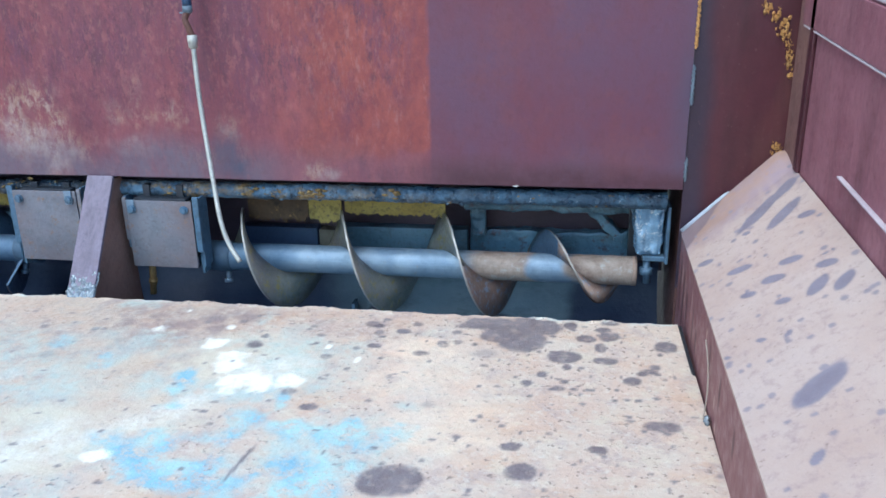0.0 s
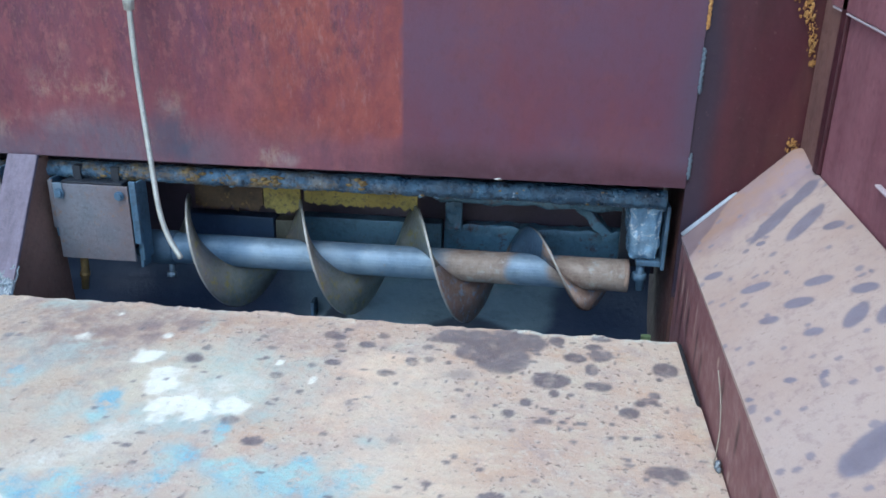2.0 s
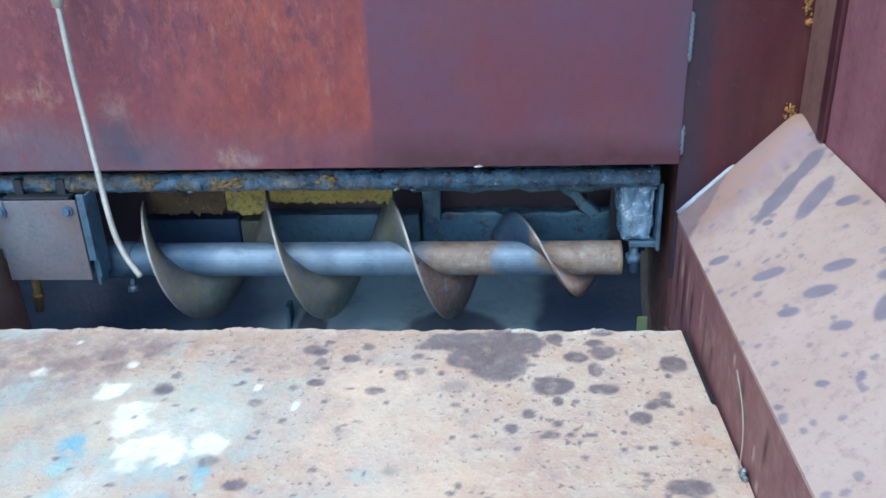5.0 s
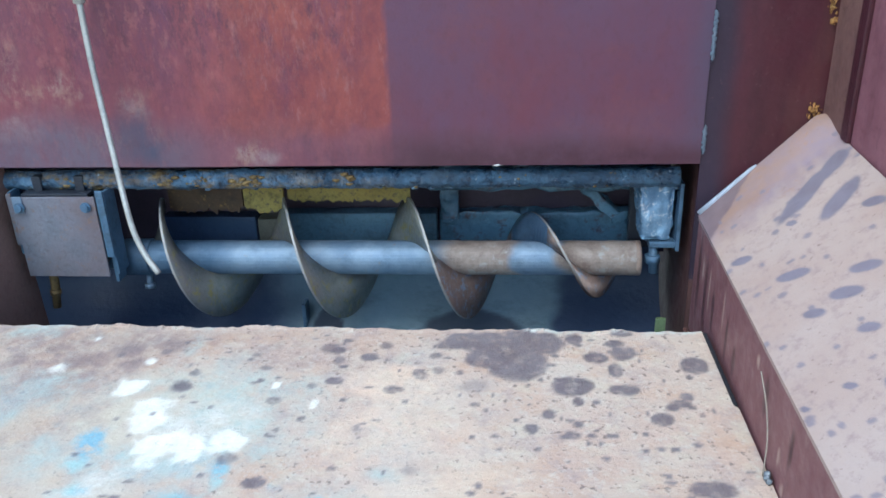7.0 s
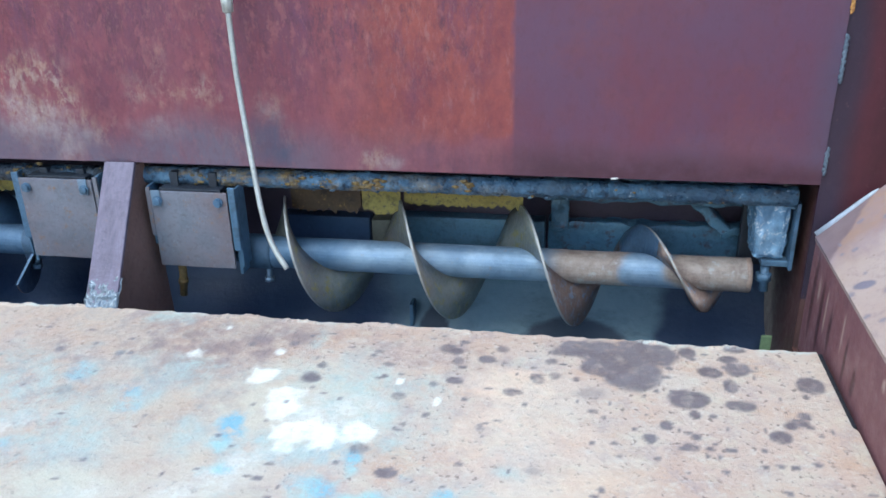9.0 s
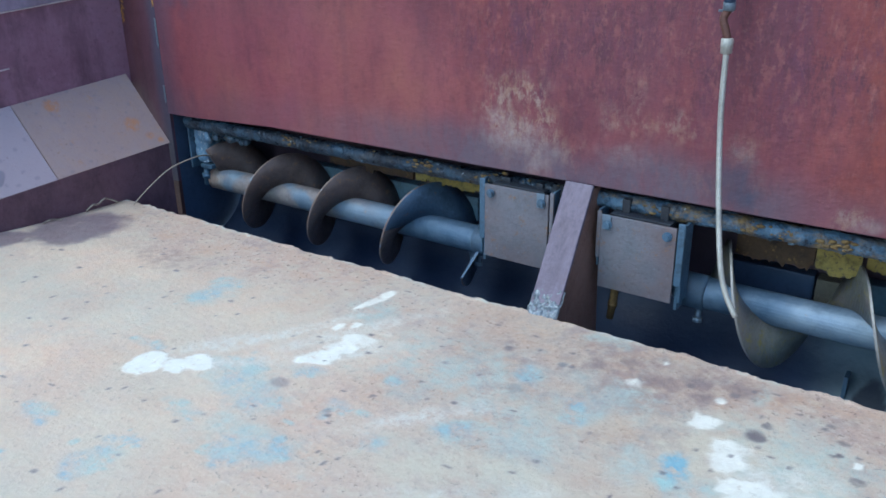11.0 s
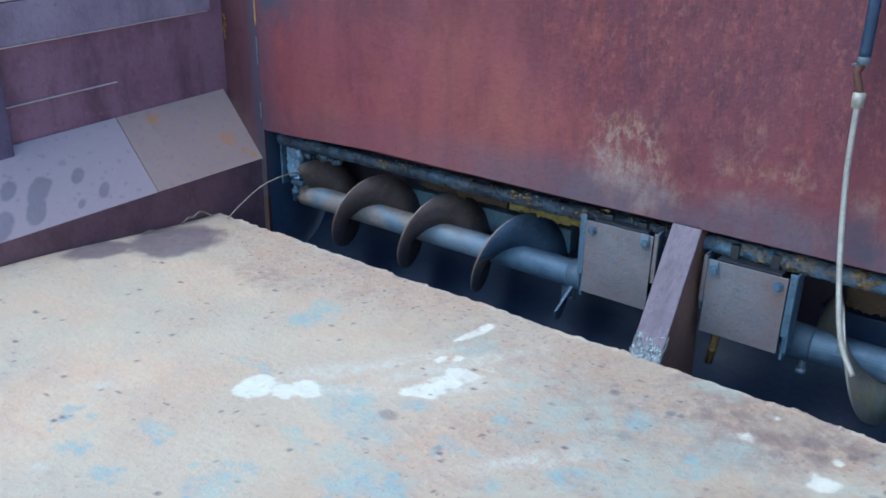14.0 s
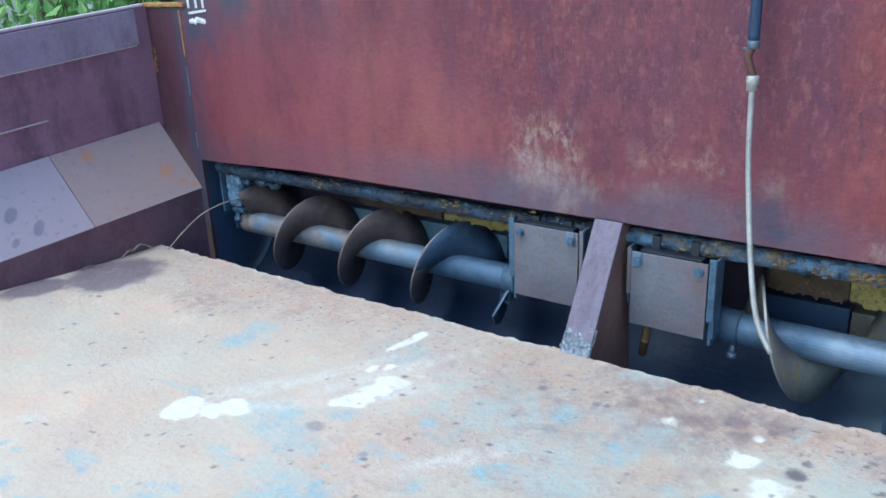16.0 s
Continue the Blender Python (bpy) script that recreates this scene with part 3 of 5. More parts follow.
MIDDLE_MARKS = [(0.157, -0.173, 0.011, 0.011), (0.028, -0.174, 0.009, 0.012),
    (0.558, -0.208, 0.018, 0.020), (0.568, -0.166, 0.010, 0.010), (0.490, -0.093, 0.012, 0.014), (0.796, -0.077, 0.015, 0.018), (0.821, -0.117, 0.009, 0.013),
    (0.928, -0.209, 0.015, 0.012), (0.974, -0.162, 0.012, 0.014), (0.734, -0.248, 0.012, 0.010), (0.701, -0.404, 0.018, 0.012), (0.885, -0.321, 0.007, 0.010),
    (0.900, -0.063, 0.011, 0.011), (0.662, -0.103, 0.011, 0.009), (0.406, -0.108, 0.009, 0.009), (0.693, -0.147, 0.012, 0.006), (0.997, -0.096, 0.014, 0.014),
    (1.004, -0.146, 0.012, 0.013), (0.788, -0.202, 0.008, 0.008), (0.866, -0.420, 0.006, 0.006), (0.758, -0.330, 0.006, 0.007)]
RIGHT_MARKS = [
    (1.423, -0.219, 0.011, 0.012), (1.426, -0.248, 0.009, 0.008), (1.394, -0.250, 0.013, 0.011), (1.337, -0.079, 0.022, 0.024), (1.226, -0.327, 0.010, 0.011),
    (1.238, -0.299, 0.007, 0.010), (1.358, -0.424, 0.007, 0.006), (1.358, -0.358, 0.007, 0.006), (1.379, -0.358, 0.007, 0.005), (1.250, -0.028, 0.016, 0.018),
    (1.257, -0.328, 0.008, 0.007), (1.292, -0.328, 0.008, 0.007), (1.243, -0.236, 0.010, 0.011), (1.339, -0.011, 0.022, 0.010), (1.323, -0.047, 0.018, 0.012),
    (1.415, -0.347, 0.008, 0.007)]
FAINT_MARKS = [(0.345, -0.121, 0.040, 0.028), (0.405, -0.088, 0.030, 0.025), (0.492, -0.077, 0.022, 0.020), (0.44, -0.14, 0.020, 0.018), (0.27, -0.09, 0.020, 0.016), (0.12, -0.31, 0.018, 0.014), (0.214, -0.124, 0.019, 0.018), (0.979, -0.421, 0.013, 0.009), (1.13, -0.05, 0.05, 0.04), (1.06, -0.20, 0.03, 0.02)]
LEFT_MARKS = [(-1.42, -0.26, 0.115, 0.155), (-1.48, -0.47, 0.06, 0.10)]
SLATE_MARKS = [(-0.283, -0.551, 0.022, 0.017), (-0.135, -0.573, 0.009, 0.009), (-0.05, -0.30, 0.008, 0.007)]
WASH_MARKS = [(0.64, -0.22, 0.12, 0.09), (0.30, -0.22, 0.10, 0.06), (0.70, -0.34, 0.09, 0.08), (0.02, -0.33, 0.17, 0.12), (0.18, -0.42, 0.12, 0.08), (0.632, -0.288, 0.075, 0.060), (0.533, -0.070, 0.020, 0.035), (0.733, -0.276, 0.018, 0.020), (0.950, -0.433, 0.025, 0.016), (0.404, -0.397, 0.045, 0.045),
              (0.289, -0.298, 0.035, 0.040), (0.187, -0.027, 0.045, 0.025), (0.55, -0.42, 0.06, 0.04), (-0.36, -0.57, 0.09, 0.05), (-0.72, -0.33, 0.05, 0.06), (-0.20, -0.72, 0.10, 0.04),
              (0.20, -0.85, 0.12, 0.08), (0.80, -0.60, 0.14, 0.08), (-0.33, -0.20, 0.05, 0.05)]
WHITE_MARKS = [
    (0.471, -0.213, 0.024, 0.024), (0.515, -0.272, 0.026, 0.022), (0.545, -0.295, 0.032, 0.030), (0.590, -0.380, 0.034, 0.032), (0.635, -0.372, 0.036, 0.034), (0.685, -0.362, 0.034, 0.028), (0.430, -0.665, 0.024, 0.018),
    (-0.564, -0.652, 0.042, 0.042), (-0.515, -0.622, 0.040, 0.030), (-0.482, -0.592, 0.040, 0.030), (-0.290, -0.432, 0.034, 0.036), (-0.268, -0.385, 0.030, 0.038), (-0.280, -0.330, 0.022, 0.034),
    (-0.345, -0.300, 0.014, 0.022), (-0.315, -0.272, 0.012, 0.020), (-0.355, -0.110, 0.014, 0.030), (-0.370, -0.180, 0.010, 0.026), (0.307, -0.153, 0.020, 0.018), (0.471, -0.130, 0.012, 0.012), (0.333, -0.050, 0.006, 0.009), (0.803, -0.260, 0.006, 0.014), (0.726, -0.202, 0.006, 0.009)]
BLUE_MARKS = [
    (0.520, -0.630, 0.080, 0.055), (0.620, -0.690, 0.090, 0.060), (0.655, -0.545, 0.032, 0.060), (0.750, -0.530, 0.045, 0.030), (0.810, -0.680, 0.075, 0.070), (0.481, -0.390, 0.035, 0.035), (0.850, -0.545, 0.075, 0.050), (0.696, -0.441, 0.012, 0.028), (0.505, -0.487, 0.026, 0.012),
    (0.126, -0.248, 0.028, 0.026), (0.258, -0.317, 0.035, 0.028), (-0.097, -0.419, 0.014, 0.012), (0.006, -0.603, 0.030, 0.025), (0.157, -0.173, 0.012, 0.012),
    (0.70, -0.80, 0.10, 0.07), (0.10, -0.50, 0.03, 0.03)]
AQUA_PATCHES = [(-0.733, -0.362, 0.028, 0.035), (-0.744, -0.285, 0.030, 0.030), (-0.773, -0.972, 0.020, 0.022), (-0.650, -1.006, 0.034, 0.022), (-0.546, -1.011, 0.026, 0.016),
    (-0.596, -0.879, 0.026, 0.018), (-0.380, -0.722, 0.034, 0.018), (-0.394, -0.923, 0.034, 0.024), (-0.363, -0.885, 0.030, 0.020), (-0.368, -0.841, 0.020, 0.014),
    (-0.631, -0.591, 0.036, 0.016), (-0.392, -0.539, 0.044, 0.030), (-0.290, -0.615, 0.060, 0.035), (-0.168, -0.742, 0.050, 0.024), (-0.131, -0.713, 0.030, 0.018),
    (-0.196, -0.778, 0.030, 0.018), (-0.123, -0.562, 0.032, 0.022), (-0.264, -0.483, 0.026, 0.018)]
rng = random.Random(41)
AQUA_FLECKS = [(cx + rx * rng.gauss(0, 0.75), cy + ry * rng.gauss(0, 0.75), 0.003 + 0.013 * rng.random() ** 1.5, 0.003 + 0.009 * rng.random() ** 1.5)
               for cx, cy, rx, ry in AQUA_PATCHES for _ in range(9)]
SPECKS = [(0.45 + 1.05 * random.random() ** 0.7, -0.03 - 0.75 * random.random(), 0.003 + 0.006 * random.random() ** 2, 0.003 + 0.004 * random.random())
          for _ in range(170)]
SPECKS += [(0.62 + 0.6 * random.random(), -0.02 - 0.26 * random.random(), 0.005 + 0.006 * random.random(), 0.004 + 0.005 * random.random()) for _ in range(14)]
SPECKS += [(-1.4 + 1.9 * random.random(), -0.05 - 0.95 * random.random(), 0.003 + 0.007 * random.random() ** 2, 0.003 + 0.004 * random.random())
           for _ in range(130)]


def floor_place(x, y):
    edge = 0.020 * (fbm(x, x * 0, 6, 5) - 0.5) + 0.016 * (fbm(x, x * 0 + 3, 40, 8) - 0.5)
    yy = y + edge * smooth(-0.06, 0.0, y)
    dish = 0.004 * (fbm(x, y, 1.6, 11) - 0.5)
    curl = 0.034 * smooth(1.15, 1.5, -x) * smooth(0.05, 0.75, -y)
    xx = x - 0.007 * smooth(1.47, 1.5, x) * smooth(-0.250, -0.238, y)
    burr = 0.006 * smooth(-0.012, 0.0, y) * smooth(0.45, 0.7, fbm(x, x * 0, 22, 19)) * fbm(x, x * 0 + 1, 120, 23)
    return np.stack([xx, yy, dish + curl + burr], -1)


def spots_of(spots, seed, rag, soft):
    return lambda x, y: blots(x, y, spots, seed, rag, soft)


def floor_stain(x, y):
    m = blots(x, y, DARK_MARKS, 3, 0.35, 0.12)
    m = np.maximum(m, 0.8 * blots(x, y, MIDDLE_MARKS, 6, 0.5, 0.25))
    m = np.maximum(m, blots(x, y, RIGHT_MARKS, 7, 0.4, 0.2))
    m = np.maximum(m, 0.5 * blots(x, y, FAINT_MARKS, 9, 0.8, 0.6))
    m = np.maximum(m, smears(x, y, [(0.694, -0.655, 0.085, 0.0045, 82)], 12, 0.5, 1.0))
    for cx, cy, rx, ry in SPECKS:
        near = (np.abs(x - cx) < 3 * rx) & (np.abs(y - cy) < 3 * ry)
        m[near] = np.maximum(m[near], 1 - smooth(0.7, 1.25, np.hypot((x[near] - cx) / rx, (y[near] - cy) / ry)))
    return m


fx = np.concatenate([np.linspace(-1.538, 0.3, 306)[:-1], np.linspace(0.3, 1.5, 260)])
fy = np.concatenate([np.linspace(-2.7, -1.2, 8)[:-1], np.linspace(-1.2, 0.0, 230)])
floor = sheet("floor", fx, fy, floor_place, FLOOR, {
    "stain_shade": floor_stain,
    "white": lambda x, y: np.maximum(np.maximum(blots(x, y, [m for m in WHITE_MARKS if m[0] < 0.2], 21, 0.72, 0.15), 0.9 * blots(x, y, [m for m in WHITE_MARKS if m[0] > 0.2], 24, 1.1, 0.30)), 0.8 * smears(x, y, [(-0.27, -0.36, 0.12, 0.034, 68), (-0.36, -0.15, 0.09, 0.018, 78), (0.63, -0.375, 0.080, 0.024, 8)], 22, 0.55, 0.95) * smooth(0.38, 0.54, fbm(x * 0.5, y, 45, 26))),
    "wash": lambda x, y: np.clip(0.9 * blots(x, y, WASH_MARKS, 37, 0.9, 0.8) + 0.25 * smooth(0.52, 0.68, fbm(x, y, 3.5, 67)) * smooth(0.9, 0.5, x), 0, 1),
    "damp": lambda x, y: np.maximum(blots(x, y, LEFT_MARKS, 4, 0.25, 0.22), 0.55 * blots(x, y, SLATE_MARKS, 5, 0.2, 0.3)),
    "blue": lambda x, y: np.maximum(np.maximum(0.65 * blots(x, y, AQUA_FLECKS, 31, 0.8, 0.6), 0.5 * blots(x, y, AQUA_PATCHES, 32, 1.1, 0.8)), np.maximum(blots(x, y, BLUE_MARKS, 33, 1.2, 0.6) * (0.7 + 0.3 * smooth(0.2, 0.45, x)), 0.35 * smooth(0.56, 0.68, fbm(x, y, 5, 61)) * smooth(1.1, 0.7, x) * smooth(0.1, 0.5, x)) * (1 - blots(x, y, [(0.604, -0.617, 0.032, 0.026), (0.70, -0.62, 0.035, 0.06)], 35, 0.6, 0.4))),
    "grey": lambda x, y: np.clip(0.5 * smooth(0.42, 0.66, fbm(x, y, 2.4, 41)) * smooth(1.1, 0.4, x) + blots(x, y, [(0.60, -0.30, 0.13, 0.12), (0.25, -0.62, 0.22, 0.10)], 43, 0.5, 0.4), 0, 1),
    "smear": lambda x, y: np.clip(smears(x, y, [(-0.30, -0.30, 0.24, 0.035, 62), (-0.44, -0.56, 0.18, 0.035, 40), (-0.24, -0.38, 0.16, 0.03, 55), (0.28, -0.66, 0.26, 0.10, 35),
                                                (0.50, -0.50, 0.16, 0.05, 50), (0.62, -0.31, 0.12, 0.07, 10), (-0.46, -0.46, 0.22, 0.03, 62), (-0.40, -0.36, 0.20, 0.02, 66), (-0.836, -0.863, 0.05, 0.018, 40), (-0.653, -1.082, 0.022, 0.018, 30), (-0.50, -0.50, 0.14, 0.05, 55), (0.02, -0.5, 0.2, 0.04, 50)], 45), 0, 1),
    "brown": lambda x, y: np.clip(smooth(0.42, 0.15, np.hypot((x - 0.24) / 1.05, (y + 0.11) / 0.80) + 0.25 * (fbm(x, y, 7, 69) - 0.5)) + 0.35 * smooth(-0.10, -0.02, y) * smooth(1.3, 0.9, x) + 0.55 * smooth(1.1, 0.3, np.hypot((x - 0.18) / 0.42, (y + 0.42) / 0.40) + 0.7 * (fbm(x, y, 9, 70) - 0.5)), 0, 1),
    "peach": lambda x, y: np.clip(smooth(0.30, -0.30, x) * smooth(-0.15, -0.35, y) + blots(x, y, [(0.97, -0.33, 0.10, 0.10), (1.02, -0.48, 0.09, 0.10), (0.93, -0.20, 0.07, 0.05)], 47, 0.9, 0.8), 0, 1),
    "burr": lambda x, y: smooth(-0.013, -0.005, y) * smooth(0.46, 0.70, fbm(x, x * 0, 9, 27)),
    "rust": spots_of([(0.40, -0.12, 0.05, 0.03), (0.33, -0.18, 0.06, 0.05), (0.24, -0.06, 0.10, 0.04), (0.48, -0.06, 0.14, 0.05), (0.30, -0.16, 0.10, 0.06), (0.75, -0.10, 0.12, 0.05), (-1.0, -0.25, 0.12, 0.05)], 51, 0.8, 0.7),
}, 0.012)
tagged(floor, "worn tan steel hopper floor with blue and white paint remains", "floor", kind="structure")

# black strip stands in for the shade in the gap beside the flange
bm = bmesh.new()
box(bm, (1.4925, -0.238, -0.010), (1.5012, -0.002, -0.0015), 0.001)
part("edge_gap", bm, dirt_paint("gap_shade_black", (0.012, 0.014, 0.020), (0.022, 0.024, 0.032), (0.05, 0.04, 0.04), 0.6, 3.0), floor, "black strip for the shaded gap along the flange")

# ---- front wall over the trough ----
WALL_Y, FOOT = 0.22, 0.260
WEST, EAST = -1.552, 1.510  # ends of the bulkhead


def wall_place(x, z):
    return np.stack([x, WALL_Y + 0.003 * (fbm(x, z, 2.0, 71) - 0.5), z + (0.004 * (fbm(x, x * 0, 3, 72) - 0.5) - 0.017 * smooth(1.0, 1.55, -x)) * smooth(0.32, 0.258, z)], -1)


def pale_mask(x, z):
    m = blots(x, z, [(-0.19, 0.465, 0.075, 0.035), (-0.235, 0.42, 0.045, 0.055), (-0.135, 0.42, 0.045, 0.065), (-0.19, 0.37, 0.095, 0.075), (-0.18, 0.33, 0.11, 0.055), (0.60, 0.28, 0.03, 0.02)], 81, 0.9, 0.9)
    faint = blots(x, z, [(0.063, 0.42, 0.028, 0.035), (0.118, 0.47, 0.022, 0.045), (0.140, 0.415, 0.045, 0.030), (0.225, 0.42, 0.045, 0.028), (0.367, 0.397, 0.03, 0.03), (0.30, 0.32, 0.09, 0.035)], 85, 1.0, 0.8)
    return np.clip(m * 1.1 + 0.5 * faint, 0, 1)


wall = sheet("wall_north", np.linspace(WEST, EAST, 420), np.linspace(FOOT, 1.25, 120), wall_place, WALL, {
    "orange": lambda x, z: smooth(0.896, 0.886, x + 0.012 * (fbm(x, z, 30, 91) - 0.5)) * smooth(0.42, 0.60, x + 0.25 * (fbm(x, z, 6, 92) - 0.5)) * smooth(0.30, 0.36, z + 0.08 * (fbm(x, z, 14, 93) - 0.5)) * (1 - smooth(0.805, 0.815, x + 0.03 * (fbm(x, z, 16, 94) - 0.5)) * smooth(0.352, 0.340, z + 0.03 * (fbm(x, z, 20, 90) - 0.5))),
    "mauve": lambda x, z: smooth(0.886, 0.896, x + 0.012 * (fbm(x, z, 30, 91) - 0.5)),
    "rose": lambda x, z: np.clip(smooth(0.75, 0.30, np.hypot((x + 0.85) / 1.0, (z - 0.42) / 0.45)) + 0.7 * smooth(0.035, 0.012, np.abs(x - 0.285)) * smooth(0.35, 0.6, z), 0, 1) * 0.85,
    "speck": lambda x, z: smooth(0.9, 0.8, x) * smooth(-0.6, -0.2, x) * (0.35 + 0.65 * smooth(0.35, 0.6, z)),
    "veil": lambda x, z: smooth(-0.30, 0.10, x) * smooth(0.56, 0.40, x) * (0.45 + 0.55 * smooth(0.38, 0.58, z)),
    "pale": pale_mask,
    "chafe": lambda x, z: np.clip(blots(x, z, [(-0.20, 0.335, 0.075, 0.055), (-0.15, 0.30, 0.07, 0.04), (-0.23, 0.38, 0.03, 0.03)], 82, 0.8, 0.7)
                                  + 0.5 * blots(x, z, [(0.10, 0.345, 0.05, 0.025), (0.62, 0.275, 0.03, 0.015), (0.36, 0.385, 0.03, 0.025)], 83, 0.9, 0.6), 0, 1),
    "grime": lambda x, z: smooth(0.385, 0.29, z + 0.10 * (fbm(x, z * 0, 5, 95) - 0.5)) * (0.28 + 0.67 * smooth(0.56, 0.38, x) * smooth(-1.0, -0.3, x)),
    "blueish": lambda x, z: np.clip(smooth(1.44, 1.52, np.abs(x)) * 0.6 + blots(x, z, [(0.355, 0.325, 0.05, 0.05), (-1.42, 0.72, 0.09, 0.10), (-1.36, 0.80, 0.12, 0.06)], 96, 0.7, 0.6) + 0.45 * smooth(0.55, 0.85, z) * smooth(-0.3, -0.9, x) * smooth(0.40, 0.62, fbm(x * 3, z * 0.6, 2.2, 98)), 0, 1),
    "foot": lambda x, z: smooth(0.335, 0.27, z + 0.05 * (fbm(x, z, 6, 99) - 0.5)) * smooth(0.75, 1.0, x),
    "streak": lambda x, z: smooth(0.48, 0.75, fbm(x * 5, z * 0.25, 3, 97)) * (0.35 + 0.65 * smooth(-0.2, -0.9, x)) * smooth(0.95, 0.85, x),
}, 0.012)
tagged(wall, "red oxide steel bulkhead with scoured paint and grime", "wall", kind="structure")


def welds_of(owner, side):
    """The broken seam where the bulkhead meets the corner panel."""
    for z0, z1, mat, name in ((0.47, 0.555, WELD, "weld_bead"), (0.285, 0.335, WELD, "weld_bead"), (0.60, 0.74, ORANGE, "rust_seam")):
        bm = bmesh.new()
        n = int((z1 - z0) / 0.004)
        lumps(bm, [((EAST + 0.003 if side > 0 else WEST - 0.003) + 0.0015 * math.sin(i * 2.3), WALL_Y - 0.002, z0 + (z1 - z0) * i / n, 0.0032) for i in range(n + 1)], z0 * 7 + side, (1.0, 0.5, 1.6))
        part(name, bm, mat, owner)


for side in (1, -1):
    welds_of(wall, side)

bm = bmesh.new()
lumps(bm, [(1.103, WALL_Y + 0.004, FOOT - 0.001, 0.0045), (1.109, WALL_Y + 0.004, FOOT, 0.004)], 2.0, (1.6, 1, 0.8))
part("paint_drop", bm, CHALK, wall, "white paint drop at the lower edge")

# corner panels beside the bulkhead, set a little back
for side, nm in ((1, "wall_northeast"), (-1, "wall_northwest")):
    top = 1.25 if side > 0 else 0.752
    panel = new(nm)
    tagged(panel, "plum-red steel corner panel with a bluish worn strip", "wall", kind="structure")
    bm = bmesh.new()
    end = EAST + 0.0015 if side > 0 else -WEST + 0.0015
    xs = sorted((side * end, side * (end + 0.05)))
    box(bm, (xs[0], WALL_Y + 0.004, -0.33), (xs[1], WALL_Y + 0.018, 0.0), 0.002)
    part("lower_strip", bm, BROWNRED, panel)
    us = np.linspace(end, 1.80, 60) if side > 0 else np.linspace(-1.80, -end, 60)
    sheet("panel", us, np.linspace(0.0, top, 80), lambda x, z: np.stack([x, WALL_Y + 0.002 + 0.003 * smooth(1.62, 1.55, np.abs(x)), z], -1), CORNER if side > 0 else CORNERPALE, {
        "blue": lambda x, z: smooth(0.065, 0.020, np.abs(x) - end + 0.04 * (fbm(x, z, 6, 141) - 0.5)),
        "rust": lambda x, z: smooth(1.60, 1.70, np.abs(x)) * smooth(0.45, 0.65, fbm(x * 3, z * 0.6, 6, 143)),
    }, 0.012, panel)


# ---- side wings: flange, sloping chute plate, side panel with lips ----
def wing(side):
    """One side of the hopper. Both sides sag a little towards the open end."""
    drop, more = (0.0, 0.05) if side > 0 else (0.053, 0.025)
    low_x, low_z, up_x, up_z = (1.500, 0.156, 1.732, 0.350) if side > 0 else (1.540, 0.148, 1.731, 0.364)
    most = 1.4 if side > 0 else 1.05

    def sag(y, q=0.0):
        return -(drop + more * q) * (0.2 - y)

    def splay(y):
        """The near flange opens out slightly towards the bulkhead."""
        return 0.012 * (y + 0.5) / 0.7 if side > 0 else 0.0 * y

    w = new("wall_east" if side > 0 else "wall_west")
    tagged(w, "red oxide hopper side with a worn sloping chute plate", "wall", kind="structure")
    far, near = 0.196, -2.7

    def flat(name, lo, hi, mat, bevel=0.002, label=""):
        bm = bmesh.new()
        for v in box(bm, lo, hi, bevel):
            v.co.z += sag(v.co.y, min(most, max(0.0, (v.co.z - low_z) / 0.19)))
        return part(name, bm, mat, w, label)

    if side > 0:
        runs = [(0.085, 0.03, 0.009, 0.07), (0.012, 0.04, 0.010, 0.05), (-0.10, 0.05, 0.008, 0.045), (-0.16, 0.035, 0.010, 0.03), (-0.345, 0.085, 0.009, 0.03),
                (-0.47, 0.09, 0.007, 0.03), (0.15, 0.05, 0.010, 0.08), (-0.62, 0.08, 0.007, 0.03)]
        chips = [(0.052, 0.06, 0.004, 0.04), (-0.29, 0.115, 0.005, 0.010), (-0.43, 0.045, 0.005, 0.012), (-0.46, 0.012, 0.006, 0.010), (-0.065, 0.08, 0.004, 0.03), (0.115, 0.08, 0.004, 0.03)]
        ys = np.concatenate([np.linspace(far, -1.1, 200)[:-1], np.linspace(-1.1, near, 6)])
        sheet("flange", ys, np.linspace(-0.10, 0.157, 50), lambda y, z: np.stack([1.502 + splay(y), y, z], -1), FLANGE, {
            "run": lambda y, z: blots(y, z * 0.4, [(cy, cz * 0.4, ry, rz * 0.4) for cy, cz, ry, rz in runs], 17, 0.35, 0.35),
            "chip": lambda y, z: blots(y, z, chips, 18, 0.4, 0.4),
        }, 0.010, w)
        xs = (1.502, 1.512)
    else:
        xs = (-1.552, -1.542)
        flat("flange", (xs[0], near, -0.30), (xs[1], far, 0.150), MAUVE)
    flat("flange_end", (xs[0], far - 0.16, -0.36), (xs[1], far, -0.102 if side > 0 else -0.302), BROWNRED)
